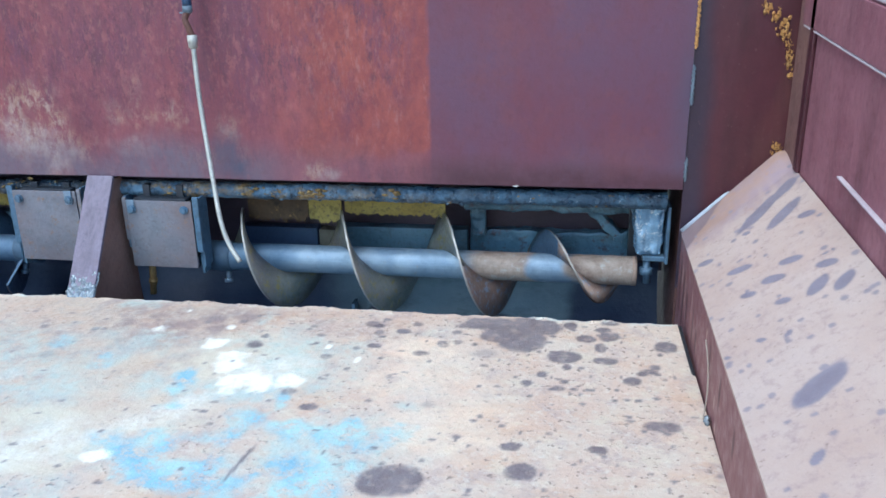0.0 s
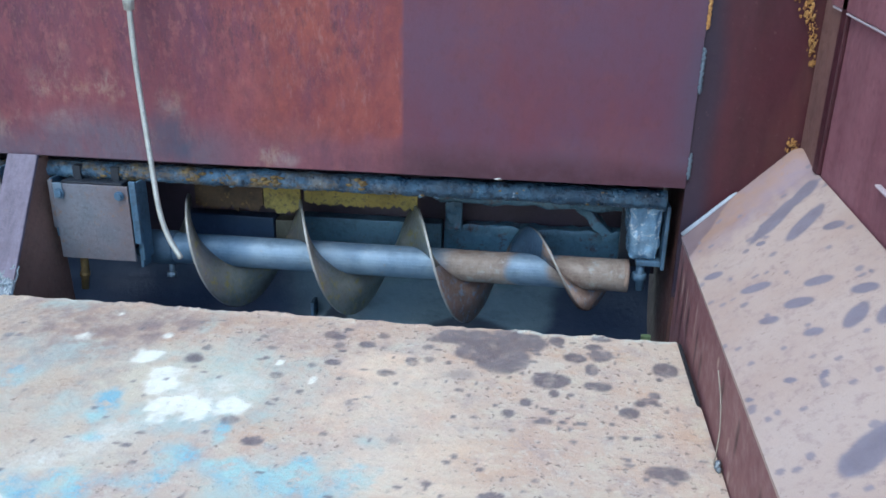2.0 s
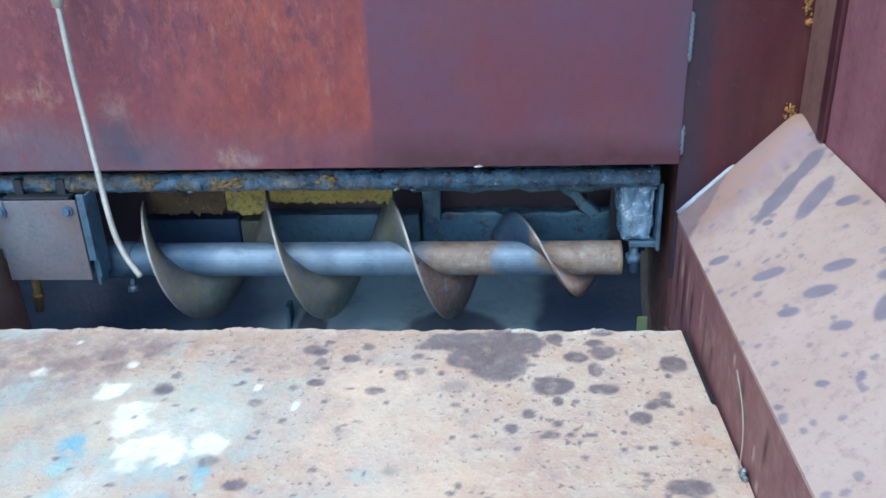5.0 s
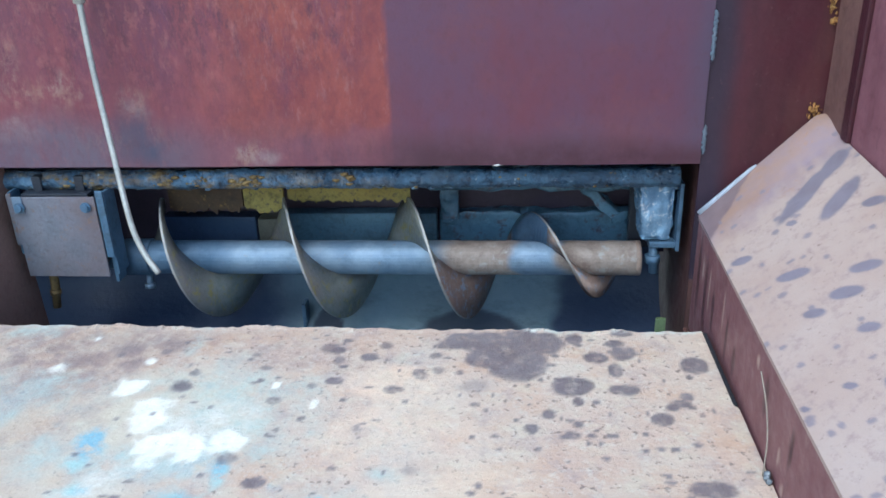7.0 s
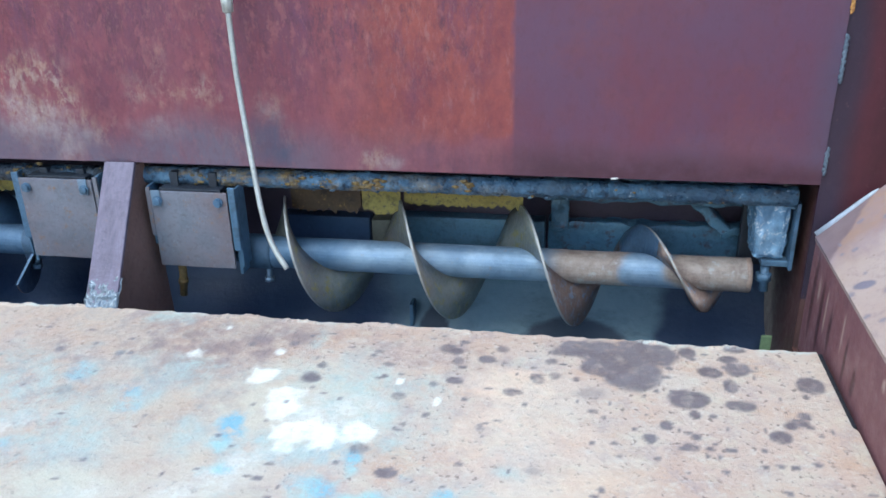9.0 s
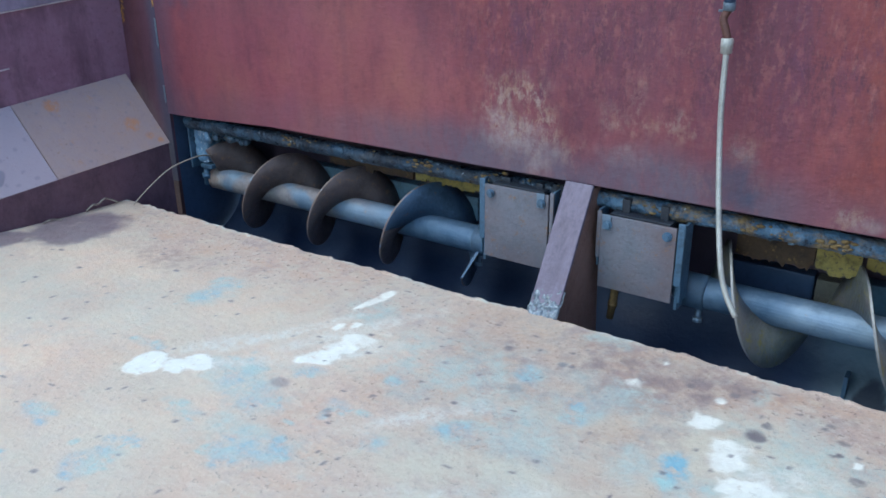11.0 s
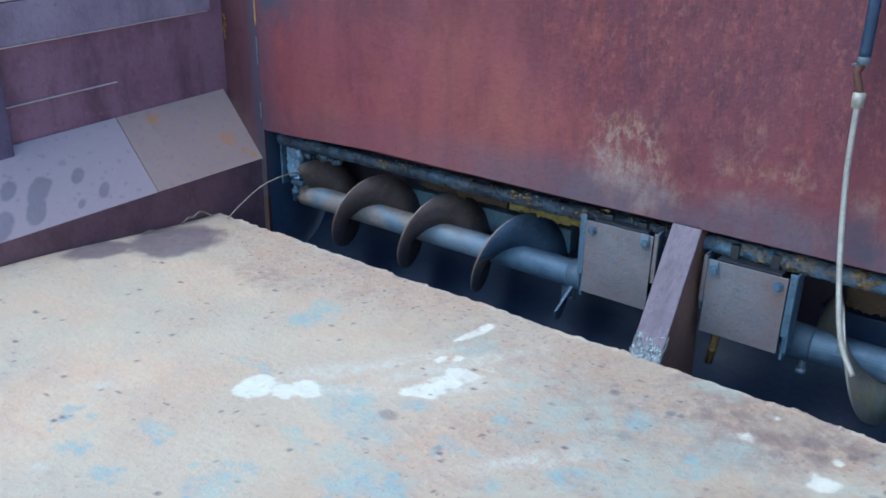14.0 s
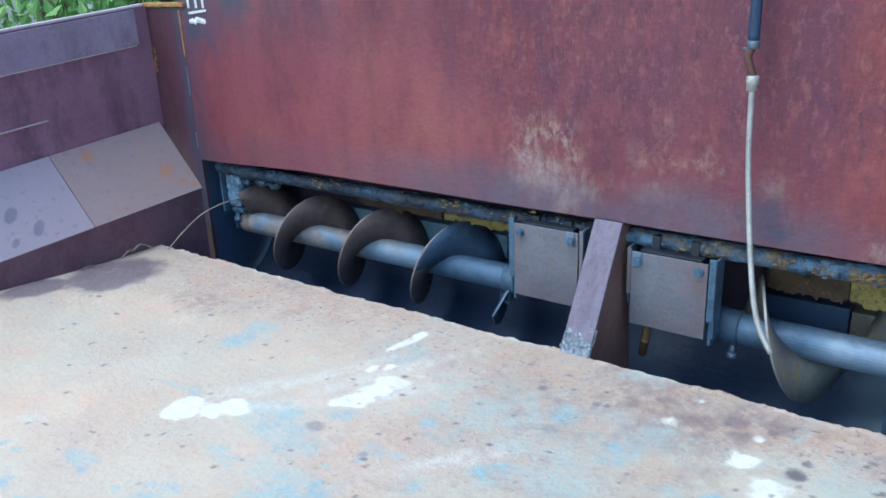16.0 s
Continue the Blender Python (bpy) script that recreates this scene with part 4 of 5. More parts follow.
    stains = ([(-0.672, 0.42, 0.028, 0.16), (0.012, 0.60, 0.026, 0.22), (0.048, 0.86, 0.024, 0.12), (-0.062, 0.76, 0.025, 0.16), (-0.40, 0.68, 0.020, 0.08), (-0.50, 0.40, 0.008, 0.03), (-0.82, 0.27, 0.010, 0.04),
               (-0.43, 0.82, 0.018, 0.08)]
              if side > 0 else
              [(-0.550, 0.42, 0.034, 0.15), (-0.580, 0.22, 0.028, 0.16), (-0.626, 0.51, 0.024, 0.10), (-0.426, 0.46, 0.020, 0.09), (-0.372, 0.22, 0.018, 0.09), (-0.690, 0.15, 0.030, 0.14), (-0.457, 0.14, 0.012, 0.05), (-0.70, 0.42, 0.022, 0.10)])
    drops = [(-0.186, 0.31, 0.014, 0.085), (-0.298, 0.47, 0.016, 0.085), (-0.264, 0.62, 0.014, 0.080), (-0.302, 0.29, 0.012, 0.055), (-0.39, 0.46, 0.011, 0.055), (-0.059, 0.10, 0.012, 0.060),
             (-0.125, 0.87, 0.014, 0.060), (-0.045, 0.46, 0.009, 0.030), (-0.479, 0.25, 0.007, 0.030), (-0.481, 0.03, 0.006, 0.020), (-0.345, 0.80, 0.014, 0.060)] if side > 0 else []
    dust = [(-0.9 + 1.05 * random.random(), random.random(), 0.004 + 0.004 * random.random(), 0.012 + 0.015 * random.random()) for _ in range(70)]

    def wet_drops(y, s):
        return blots(y + 0.13 * s, 0.302 * s, [(cy + 0.13 * cs, 0.302 * cs, ry, 0.302 * rs) for cy, cs, ry, rs in drops], 18, 0.30, 0.16) if drops else 0 * y

    def turned_up(y, s):
        """The plate curls up a little along the bulkhead."""
        return 0.031 * s * smooth(1.12, 0.88, s) * smooth(0.10, far, y) if side > 0 else 0.0 * y

    def place(y, s):
        return np.stack([side * (low_x + (up_x - low_x) * s + splay(y) * (1 - s)), y, low_z + (up_z - low_z) * s + sag(y, s) + turned_up(y, s)], -1)

    ys = np.concatenate([np.linspace(near, -1.1, 6)[:-1], np.linspace(-1.1, far + 0.005, 320)])
    seam = -0.22
    s_axis = np.linspace(1, 0, 100) if side > 0 else np.linspace(0, 1, 100)

    def slab(name, ys, tan):
        # across the slope first, so that the face looks up
        return sheet(name, ys, s_axis, lambda y, s: place(y, s), SLOPE, {
            "stain_shade": lambda y, s: np.maximum(np.maximum(blots(y - 0.15 * s, 0.302 * s, [(cy - 0.15 * cs, 0.302 * cs, ry, 0.302 * rs) for cy, cs, ry, rs in stains], 13, 0.30, 0.14) * (1.0 if side > 0 else 0.8), wet_drops(y, s)), (0.8 if side > 0 else 0.4) * blots(y, 0.302 * s, [(cy, 0.302 * cs, ry, 0.302 * rs) for cy, cs, ry, rs in dust], 14, 0.2, 0.2)),
            "tan": lambda y, s: tan + (smooth(0.0, 0.14, y + 0.08 * (fbm(y, s, 20, 15) - 0.5)) if side > 0 else 0 * y),
            "russet": lambda y, s: 0 * y if side < 0 else 0.85 * smooth(0.02, 0.11, y - 0.10 * s + 0.10 * (fbm(y, s * 0.3, 14, 16) - 0.5)) * smooth(0.02, 0.12, s),
            "spot": lambda y, s: 0 * y if side > 0 else blots(y, 0.3 * s, [(0.115, 0.105, 0.022, 0.026), (0.150, 0.045, 0.018, 0.014), (0.175, 0.020, 0.012, 0.010), (-0.10, 0.26, 0.03, 0.02)], 19, 0.8, 0.5),
            "bare": lambda y, s: 0 * y if side < 0 else smooth(1.06, 0.94, (far - y) / 0.115 + s / 0.40 + 0.25 * (fbm(y, s * 0.3, 25, 20) - 0.5)),
            "damp": lambda y, s: 0 * y + (0.9 if side < 0 and tan == 0 else 0.0),
        }, 0.010, w)

    if side > 0:
        slab("chute_plate", ys, 0.0)
    else:
        slab("chute_plate", np.concatenate([ys[ys < seam - 0.004], [seam - 0.0016]]), 0.0)
        slab("chute_plate", np.concatenate([[seam + 0.0016], ys[ys > seam + 0.004]]), 0.65)
    if side > 0:
        bm = bmesh.new()
        rod(bm, [(side * (low_x + 0.002 + splay(far) * (1 - q) + (up_x - low_x) * q), far + 0.006, low_z + 0.003 + (up_z - low_z) * q + 0.031 * q) for q in (0.0, 0.15, 0.3, 0.42, 0.46)], [0.0065, 0.006, 0.0055, 0.0045, 0.002], 8)
        part("edge_bead", bm, EDGE, w, "pale scraped plate edge")
    top = 0.757
    xs = sorted((side * 1.736, side * 1.746))
    flat("side_panel", (xs[0], near, 0.33), (xs[1], WALL_Y + 0.02, top), RED if side > 0 else PURPLE)
    a, b = sorted((side * 1.726, side * 1.736))
    rail = 0.652 if side > 0 else 0.634
    flat("upper_plate", (a, near, rail), (b, 0.16, rail + 0.0045), LIP, 0.002, "scuffed pale lip along the panel")
    flat("upper_sheet", (a, near, rail + 0.0055), (b, 0.17, top - 0.004), LILAC if side < 0 else RED, 0.002, "greyer plate above the lip")
    lip = 0.433 if side > 0 else 0.471
    flat("lower_lip", (a, near, lip), (b, -0.20, lip + 0.004), LIP, 0.002, "scuffed pale lip along the panel")
    flat("top_lip", (sorted((side * 1.730, side * 1.760))[0], near, top), (sorted((side * 1.730, side * 1.760))[1], WALL_Y, top + 0.008), LIP, 0.002)
    if side > 0:
        flat("stiffener", (a, 0.075, 0.35), (b, 0.105, top), PLUM, 0.003)
        flat("corner_strip", (1.731, 0.107, 0.34), (1.736, 0.214, top), dirt_paint("browned_corner_paint", (0.165, 0.078, 0.072), (0.215, 0.112, 0.095), (0.26, 0.16, 0.09), 0.6, 1.2, 0.0, 0.6, 0.5, (1, 1, 0.3)), 0.001, "brown-stained strip in the corner")
    else:
        flat("stiffener", (-1.736, -0.67, 0.33), (-1.706, -0.56, top), INDIGO, 0.004)
    bm = bmesh.new()
    rng = random.Random(5 + side)
    if side > 0:
        patches = [(1.660, 0.686, 0.013), (1.679, 0.668, 0.014), (1.697, 0.648, 0.017), (1.704, 0.628, 0.012), (1.713, 0.604, 0.010), (1.718, 0.580, 0.011), (1.721, 0.560, 0.011), (1.724, 0.535, 0.008), (1.712, 0.366, 0.012), (1.722, 0.360, 0.010)]
    else:
        patches = [(-1.716, 0.612, 0.010), (-1.715, 0.590, 0.012), (-1.716, 0.566, 0.011), (-1.717, 0.545, 0.008)]
    for px, pz, pr in patches:
        lumps(bm, [(px + pr * rng.gauss(0, 0.4), 0.2165 - 0.003 * rng.random(), pz + pr * rng.gauss(0, 0.55), pr * (0.10 + 0.22 * rng.random() ** 2)) for _ in range(26)], px * 9 + pz, (1.0, 0.15, 1.5), 1)
    part("rust_flakes", bm, ORANGE, w, "flaking orange rust in the corner")
    return w


wing(1)
wing(-1)

# ---- trough under the bulkhead ----
AXIS_Y, AXIS_Z = 0.32, 0.006


def trough_material(name, dark, light):
    k = Mat(name, 0.45, 0.1)
    c = k.mix(k.noise(5.0, 7, 0.65), dark, light)
    c = k.mix(k.noise(14.0, 7, 0.7, stretch=(0.5, 1, 1), low=0.5, high=0.68), c, tuple(0.75 * v for v in dark))
    c = k.mix(k.math("MULTIPLY", k.noise(20.0, 7, 0.7, stretch=(0.4, 1, 1), low=0.58, high=0.68), 0.7), c, (0.13, 0.22, 0.26))
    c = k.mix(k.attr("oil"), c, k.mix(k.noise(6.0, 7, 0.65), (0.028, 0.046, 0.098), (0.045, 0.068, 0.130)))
    # dark oval below the auger is a shadow put into the shell's colour
    c = k.mix(k.math("MULTIPLY", k.attr("stain_shade"), 0.9), c, (0.040, 0.052, 0.085))
    return k.done(c, k.span(k.noise(25.0), 0, 1, (0.35, 0.6)), k.noise(60.0, 6, low=0.2, high=0.8), 0.0015)


def trough():
    """Half-round shell under the augers, with flat lips to the floor and the back plate."""
    t = new("trough_floor")
    tagged(t, "dark auger trough below the bulkhead", "trough", kind="structure")
    steel = trough_material("trough_steel", (0.150, 0.225, 0.285), (0.215, 0.295, 0.355))
    turn = np.concatenate([[-0.1], np.linspace(0, 1, 80), [1.1]])

    def place(x, q):
        a = np.pi * np.clip(q, 0, 1)
        y = np.where(q < 0.5, 0.006 + (AXIS_Y - 0.006) * np.clip(q, 0, 1) / 0.5, AXIS_Y - 0.18 * np.cos(a))
        z = AXIS_Z - 0.055 - 0.18 * np.where(q < 0.5, 1.0, np.sin(a))
        y, z = np.where(q < 0, 0.003, y), np.where(q < 0, -0.014, z)
        return np.stack([x, np.where(q > 1, 0.498, y), np.where(q > 1, -0.03, z)], -1)

    # navy mask: full outside the paler stretch between about 0.6 and 1.25
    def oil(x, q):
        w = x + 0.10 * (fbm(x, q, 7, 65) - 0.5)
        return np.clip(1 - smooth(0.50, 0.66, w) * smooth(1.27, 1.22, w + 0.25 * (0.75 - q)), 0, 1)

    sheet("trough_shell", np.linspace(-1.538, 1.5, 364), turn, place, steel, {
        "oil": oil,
        "stain_shade": lambda x, q: blots(x, q, [(1.04, 0.58, 0.13, 0.14), (0.68, 0.55, 0.04, 0.2)], 63, 0.10, 0.10),
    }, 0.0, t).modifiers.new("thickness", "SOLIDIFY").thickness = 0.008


trough()
bm = bmesh.new()
box(bm, (0.618, 0.385, -0.228), (0.628, 0.425, -0.155), 0.002)
box(bm, (0.600, 0.395, -0.235), (0.640, 0.430, -0.222), 0.003)
tagged(part("cleat", bm, STEEL), "small welded steel cleat on the trough bottom", "cleat")
bm = bmesh.new()
box(bm, (1.472, 0.335, -0.228), (1.496, 0.345, -0.158), 0.003)
GREEN = dirt_paint("green_scrap", (0.18, 0.27, 0.13), (0.25, 0.34, 0.20), (0.12, 0.16, 0.10), 0.6, 4.0)
tagged(part("green_scrap", bm, GREEN), "small green scrap caught at the trough end", "scrap")
back = new("wall_trough_back")
tagged(back, "dark red back plate behind the augers", "wall", kind="structure")
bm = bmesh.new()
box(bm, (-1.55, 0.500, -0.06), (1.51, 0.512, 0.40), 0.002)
part("back_plate", bm, dirt_paint("dark_red_back", (0.052, 0.034, 0.056), (0.072, 0.046, 0.068), (0.05, 0.06, 0.09), 0.5), back)
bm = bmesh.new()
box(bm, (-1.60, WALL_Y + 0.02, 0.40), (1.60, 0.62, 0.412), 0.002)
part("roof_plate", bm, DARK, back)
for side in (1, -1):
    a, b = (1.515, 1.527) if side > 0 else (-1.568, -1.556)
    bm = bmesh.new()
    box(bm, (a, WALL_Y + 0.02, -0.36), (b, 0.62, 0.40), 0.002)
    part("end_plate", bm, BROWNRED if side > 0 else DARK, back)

# ledge bars behind the augers
def ledge_bar(x0, x1, z0, z1, steel, label, rough=0.0):
    bm = bmesh.new()
    box(bm, (x0, 0.455, z0), (x1, 0.499, z1), 0.005)
    if rough:
        bmesh.ops.subdivide_edges(bm, edges=[e for e in bm.edges if e.calc_length() > 0.02], cuts=24, use_grid_fill=True)
        for v in bm.verts:
            v.co += Vector((0.2, 0.5, 1.0)) * rough * (noise.noise(v.co * 24) + 0.6 * noise.noise(v.co * 70))
    tagged(part("ledge_bar", bm, steel), label, "bar", group="ledge bars")


TEAL = dirt_paint("teal_grey_frame", (0.075, 0.155, 0.24), (0.15, 0.27, 0.38), (0.075, 0.055, 0.075), 0.38, 1.2, 0.1, 0.54, 0.8)
TANBLOCK = dirt_paint("greyed_ochre_block", (0.17, 0.155, 0.12), (0.23, 0.20, 0.15), (0.12, 0.13, 0.13), 0.55, 2.0)
ledge_bar(0.576, 0.955, -0.02, 0.061, LEDGE, "grey-green steel bar welded behind the auger")
# added bar, there only to turn the dark recess left of the ledge navy
ledge_bar(0.270, 0.508, -0.02, 0.052, DARK, "added navy bar darkening the recess at the auger's inner end")
ledge_bar(0.512, 0.570, -0.02, 0.047, TANBLOCK, "short ochre-stained block beside the ledge bar", 0.003)
ledge_bar(0.962, 1.445, -0.02, 0.063, TEAL, "caked blue-grey bar below the end frame", 0.007)
ledge_bar(-1.20, -0.45, 0.0, 0.075, LEDGE, "grey-green steel bar welded behind the auger")

# caked tube along the foot of the bulkhead
def caked_tube(x0, x1, seed):
    def place(x, q):
        r = 0.0212 + 0.007 * (fbm(x * 1.0, q * 0.02, 30, seed) - 0.5) + 0.006 * (fbm(x, q * 0.02, 110, seed + 5) - 0.5)
        return np.stack([x, 0.262 - r * np.sin(q), (0.2185 if x0 > 0 else 0.212) + r * np.cos(q)], -1)

    def cake(x, q):
        return np.clip(0.35 + smooth(0.85, 0.25, np.abs(x)) + 0.5 * smooth(0.55, 0.7, fbm(x, q * 0.05, 8, seed + 9)), 0, 1)

    # masks darken the left tube and right end, where the bulkhead's shadow falls
    t = sheet("drive_tube", np.linspace(x0, x1, 420), np.linspace(0, 2 * math.pi, 25), place, TUBE, {"cake": cake, "wall_shade": lambda x, q: 0.95 * (x < 0) + 0 * q, "oil": lambda x, q: 0.6 * (x < 0) + (x > 0) * smooth(0.70, 1.0, np.abs(x) + 0.3 * (fbm(x, q * 0.05, 9, seed + 3) - 0.5))})
    tagged(t, "grey steel tube caked with yellow-brown residue", "tube")
    rng = random.Random(seed)
    bm = bmesh.new()
    lumps(bm, [(x0 + (x1 - x0) * rng.random(), 0.244 + 0.006 * rng.random(), 0.204 + 0.030 * rng.random(), 0.0010 + 0.0030 * rng.random() ** 2) for _ in range(110)], seed, (1.8, 0.6, 1.0), 1)
    rng = random.Random(seed + 1)
    crust = bmesh.new()
    lumps(crust, [(x0 + (x1 - x0) * rng.random(), 0.246 + 0.014 * rng.random(), 0.198 + 0.038 * rng.random(), 0.0012 + 0.0038 * rng.random() ** 2) for _ in range(300)], seed + 2, (1.6, 0.7, 0.9), 1)
    clots = (0.577, 0.60, 0.788, 0.207, 0.17, 0.397, 0.46) if x0 > 0 else (-1.02, -1.0, -0.52, -0.47, -0.30, -0.24)
    cake_bm = bmesh.new()
    lumps(cake_bm, [(c + 0.022 * rng.gauss(0, 0.6), 0.2385 + 0.004 * rng.random(), 0.221 + 0.012 * rng.gauss(0, 0.6), 0.0014 + 0.0038 * rng.random() ** 2) for c in clots for _ in range(9)], seed + 4, (2.0, 0.5, 1.0), 1)
    tagged(part("yellow_cake", cake_bm, OCHRE, t, "thick ochre cake"), kind="stuff")
    tagged(part("crust", crust, CRUST, t, "blue-grey crust of grease and dust"), kind="stuff")
    tagged(part("residue", bm, OCHRE, t, "yellow-brown caked residue"), kind="stuff")


caked_tube(0.02, 1.48, 3)
caked_tube(-1.51, -0.03, 8)
rng = random.Random(77)
bm = bmesh.new()
lumps(bm, [(-1.42 + 0.22 * rng.random(), 0.268 + 0.03 * rng.random(), 0.165 + 0.035 * rng.random(), 0.005 + 0.009 * rng.random() ** 1.5) for _ in range(40)], 5.0, (1.3, 0.9, 1.0))
tagged(part("grease_clot", bm, CRUST), "blue-black grease clots hanging from the drive tube", "grease", kind="stuff")

# yellow strips hanging behind the tube, eaten away along the lower edge
for x0, x1, paint in ((0.34, 0.515, BROWNSTRIP), (0.518, 0.612, YELLOW), (0.622, 0.905, YELLOW), (-0.95, -0.62, BROWNSTRIP), (-0.61, -0.27, YELLOW)):
    bm = bmesh.new()
    n = 110
    cols = []
    for i in range(n + 1):
        x = x0 + (x1 - x0) * i / n
        low = 0.130 - 0.024 * (0 < x < 0.615) + 0.012 * noise.noise(Vector((x * 22, 1, 3))) + 0.010 * noise.noise(Vector((x * 75, 4, 1))) + 0.006 * noise.noise(Vector((x * 190, 2, 5)))
        cols.append([bm.verts.new((x, y, z)) for y, z in ((0.360, 0.182), (0.360, low), (0.368, low), (0.368, 0.182))])
    for p, q in zip(cols, cols[1:]):
        for k in range(4):
            bm.faces.new((p[k], p[(k + 1) % 4], q[(k + 1) % 4], q[k]))
    bm.faces.new(cols[0][::-1])
    bm.faces.new(cols[-1])
    bmesh.ops.recalc_face_normals(bm, faces=bm.faces[:])
    s = part("yellow_strip", bm, paint)
    tagged(s, "flaking yellow steel strip under the tube", "strip", group="yellow strips")

# braced recess at the outer end of the right trough
bm = bmesh.new()
box(bm, (0.95, 0.40, 0.138), (1.46, 0.43, 0.196), 0.006)
box(bm, (0.970, 0.405, 0.058), (1.012, 0.432, 0.140), 0.005)
box(bm, (-0.066, -0.012, -0.010), (0.066, 0.012, 0.012), 0.004, Matrix.Translation((1.345, 0.42, 0.104)) @ Matrix.Rotation(radians(41), 4, "Y"))
box(bm, (1.365, 0.405, 0.060), (1.425, 0.432, 0.084), 0.006)
bmesh.ops.subdivide_edges(bm, edges=[e for e in bm.edges if e.calc_length() > 0.02], cuts=14, use_grid_fill=True)
for v in bm.verts:
    v.co += Vector((0.3, 0.5, 1.0)) * (0.009 * noise.noise(v.co * 26) + 0.005 * noise.noise(v.co * 75))
tagged(part("brace_frame", bm, TEAL), "blue-grey welded steel frame behind the auger", "frame")


# ---- augers ----
def auger(x0, x1, hand, top_x, first, last):
    """A pipe with one helical flight. top_x: where the flight passes over the top."""
    a = new("auger")
    tagged(a, "worn steel screw auger lying in the trough", "auger", group="augers")
    out = max(x0, x1, key=abs)
    inner = min(x0, x1, key=abs)
    lo, hi = sorted((inner, out))

    def round_pipe(x, q):
        r = 0.0392 + 0.0035 * (fbm(x, np.abs(q - math.pi) * 0.05, 22, 131) - 0.5) * rust_mask(x, q)
        return np.stack([x, AXIS_Y - r * np.sin(q), AXIS_Z + r * np.cos(q)], -1)

    def rust_mask(x, q):
        w = x + 0.03 * np.sin(q + 0.6) + 0.05 * (fbm(x, q * 0.04, 14, 121) - 0.5)
        if hand > 0:
            return np.clip(smooth(0.97, 1.03, w) * (1 - smooth(1.155, 1.175, w) * smooth(1.275, 1.255, w)), 0, 1)
        return np.clip(0.75 * smooth(-0.62, -0.85, w) * smooth(0.30, 0.52, fbm(x, q * 0.05, 11, 127)) + smooth(-1.36, -1.42, w), 0, 1)

    # inner ends dark: the bulkhead's shade is put into the left pipe's colour
    def dark_mask(x, q):
        w = np.abs(x) + 0.05 * (fbm(x, q * 0.04, 9, 123) - 0.5)
        return np.clip(smooth(0.50, 0.42, w - (0.14 if hand < 0 else 0.0)) + 0.6 * smooth(0.50, 0.68, fbm(x, q * 0.04, 7, 125)), 0, 1)

    sheet("pipe", np.linspace(lo, hi, 160), np.linspace(0, 2 * math.pi, 33), round_pipe, PIPE, {"rust": rust_mask, "dark": dark_mask}, 0.0, a)
    bm = bmesh.new()
    rod(bm, [(out - 0.010 * hand, AXIS_Y, AXIS_Z), (out + 0.001 * hand, AXIS_Y, AXIS_Z)], 0.0398, 28)
    part("pipe_end", bm, RUSTPIPE, a)
    pitch = 0.288
    n0, n1 = (first - top_x) / pitch, (last - top_x) / pitch
    steps = int(abs(n1 - n0) * 48)
    # blue cut: top of the right auger's last turn, inner end of the left
    cuts = ((0.0, 0.625, FLIGHT), (0.625, 0.775, FLIGHTRUST), (0.775, 0.85, BLUEFLIGHT), (0.85, 1.0, FLIGHTRUST)) if hand > 0 else ((0.0, 0.24, BLUEFLIGHT), (0.24, 1.0, LEFTFLIGHT))
    for q0, q1, m in cuts:
        lo, hi = int(steps * q0), int(steps * q1)
        bm = bmesh.new()
        rings = []
        for i in range(lo, hi + 1):
            turn = n0 + (n1 - n0) * i / steps
            x = top_x + pitch * turn
            ang = hand * 2 * math.pi * turn
            outer = 0.139 + 0.0025 * noise.noise(Vector((turn * 3, 1, hand)))
            if hand > 0:
                outer -= 0.055 * min(1.0, max(0.0, (x - 1.08) / 0.16))
            row = []
            for r, w in ((0.036, 0.004), (0.09, 0.0036), (outer, 0.0026)):
                row.append((Vector((x - w, AXIS_Y - r * math.sin(ang), AXIS_Z + r * math.cos(ang))),
                            Vector((x + w, AXIS_Y - r * math.sin(ang), AXIS_Z + r * math.cos(ang)))))
            loop = [row[0][0], row[1][0], row[2][0], row[2][1], row[1][1], row[0][1]]
            rings.append([bm.verts.new(c) for c in loop])
        for r0, r1 in zip(rings, rings[1:]):
            for k in range(6):
                f = bm.faces.new((r0[k], r0[(k + 1) % 6], r1[(k + 1) % 6], r1[k]))
                f.smooth = k in (0, 1, 3, 4)
                f.material_index = int(k == 2)
        bm.faces.new(rings[0][::-1])
        bm.faces.new(rings[-1])
        bmesh.ops.recalc_face_normals(bm, faces=bm.faces[:])
        part("flight", bm, m, a).data.materials.append(RIM if hand > 0 else FLIGHTRUST)
    bm = bmesh.new()
    d = 1 if inner > 0 else -1
    rod(bm, [(inner - d * 0.05, AXIS_Y, AXIS_Z), (inner + d * 0.02, AXIS_Y, AXIS_Z)], 0.028, 20)
    part("stub_shaft", bm, STEEL, a)
    bm = bmesh.new()
    rod(bm, [(inner + d * u, AXIS_Y, AXIS_Z) for u in (-0.004, -0.002, 0.060, 0.064)], [0.040, 0.0435, 0.0435, 0.0398], 24)
    collar = part("collar", bm, NAVY, a, "dark blue-grey clamp collar")
    bm = bmesh.new()
    rod(bm, [(inner + d * 0.05, AXIS_Y - 0.01, AXIS_Z - 0.035), (inner + d * 0.05, AXIS_Y - 0.02, AXIS_Z - 0.068)], 0.008, 8)
    rod(bm, [(inner + d * 0.05, AXIS_Y - 0.018, AXIS_Z - 0.060), (inner + d * 0.05, AXIS_Y - 0.0205, AXIS_Z - 0.072)], 0.013, 6)
    part("collar_bolt", bm, LUG, collar, "pale worn bolt")
    return a


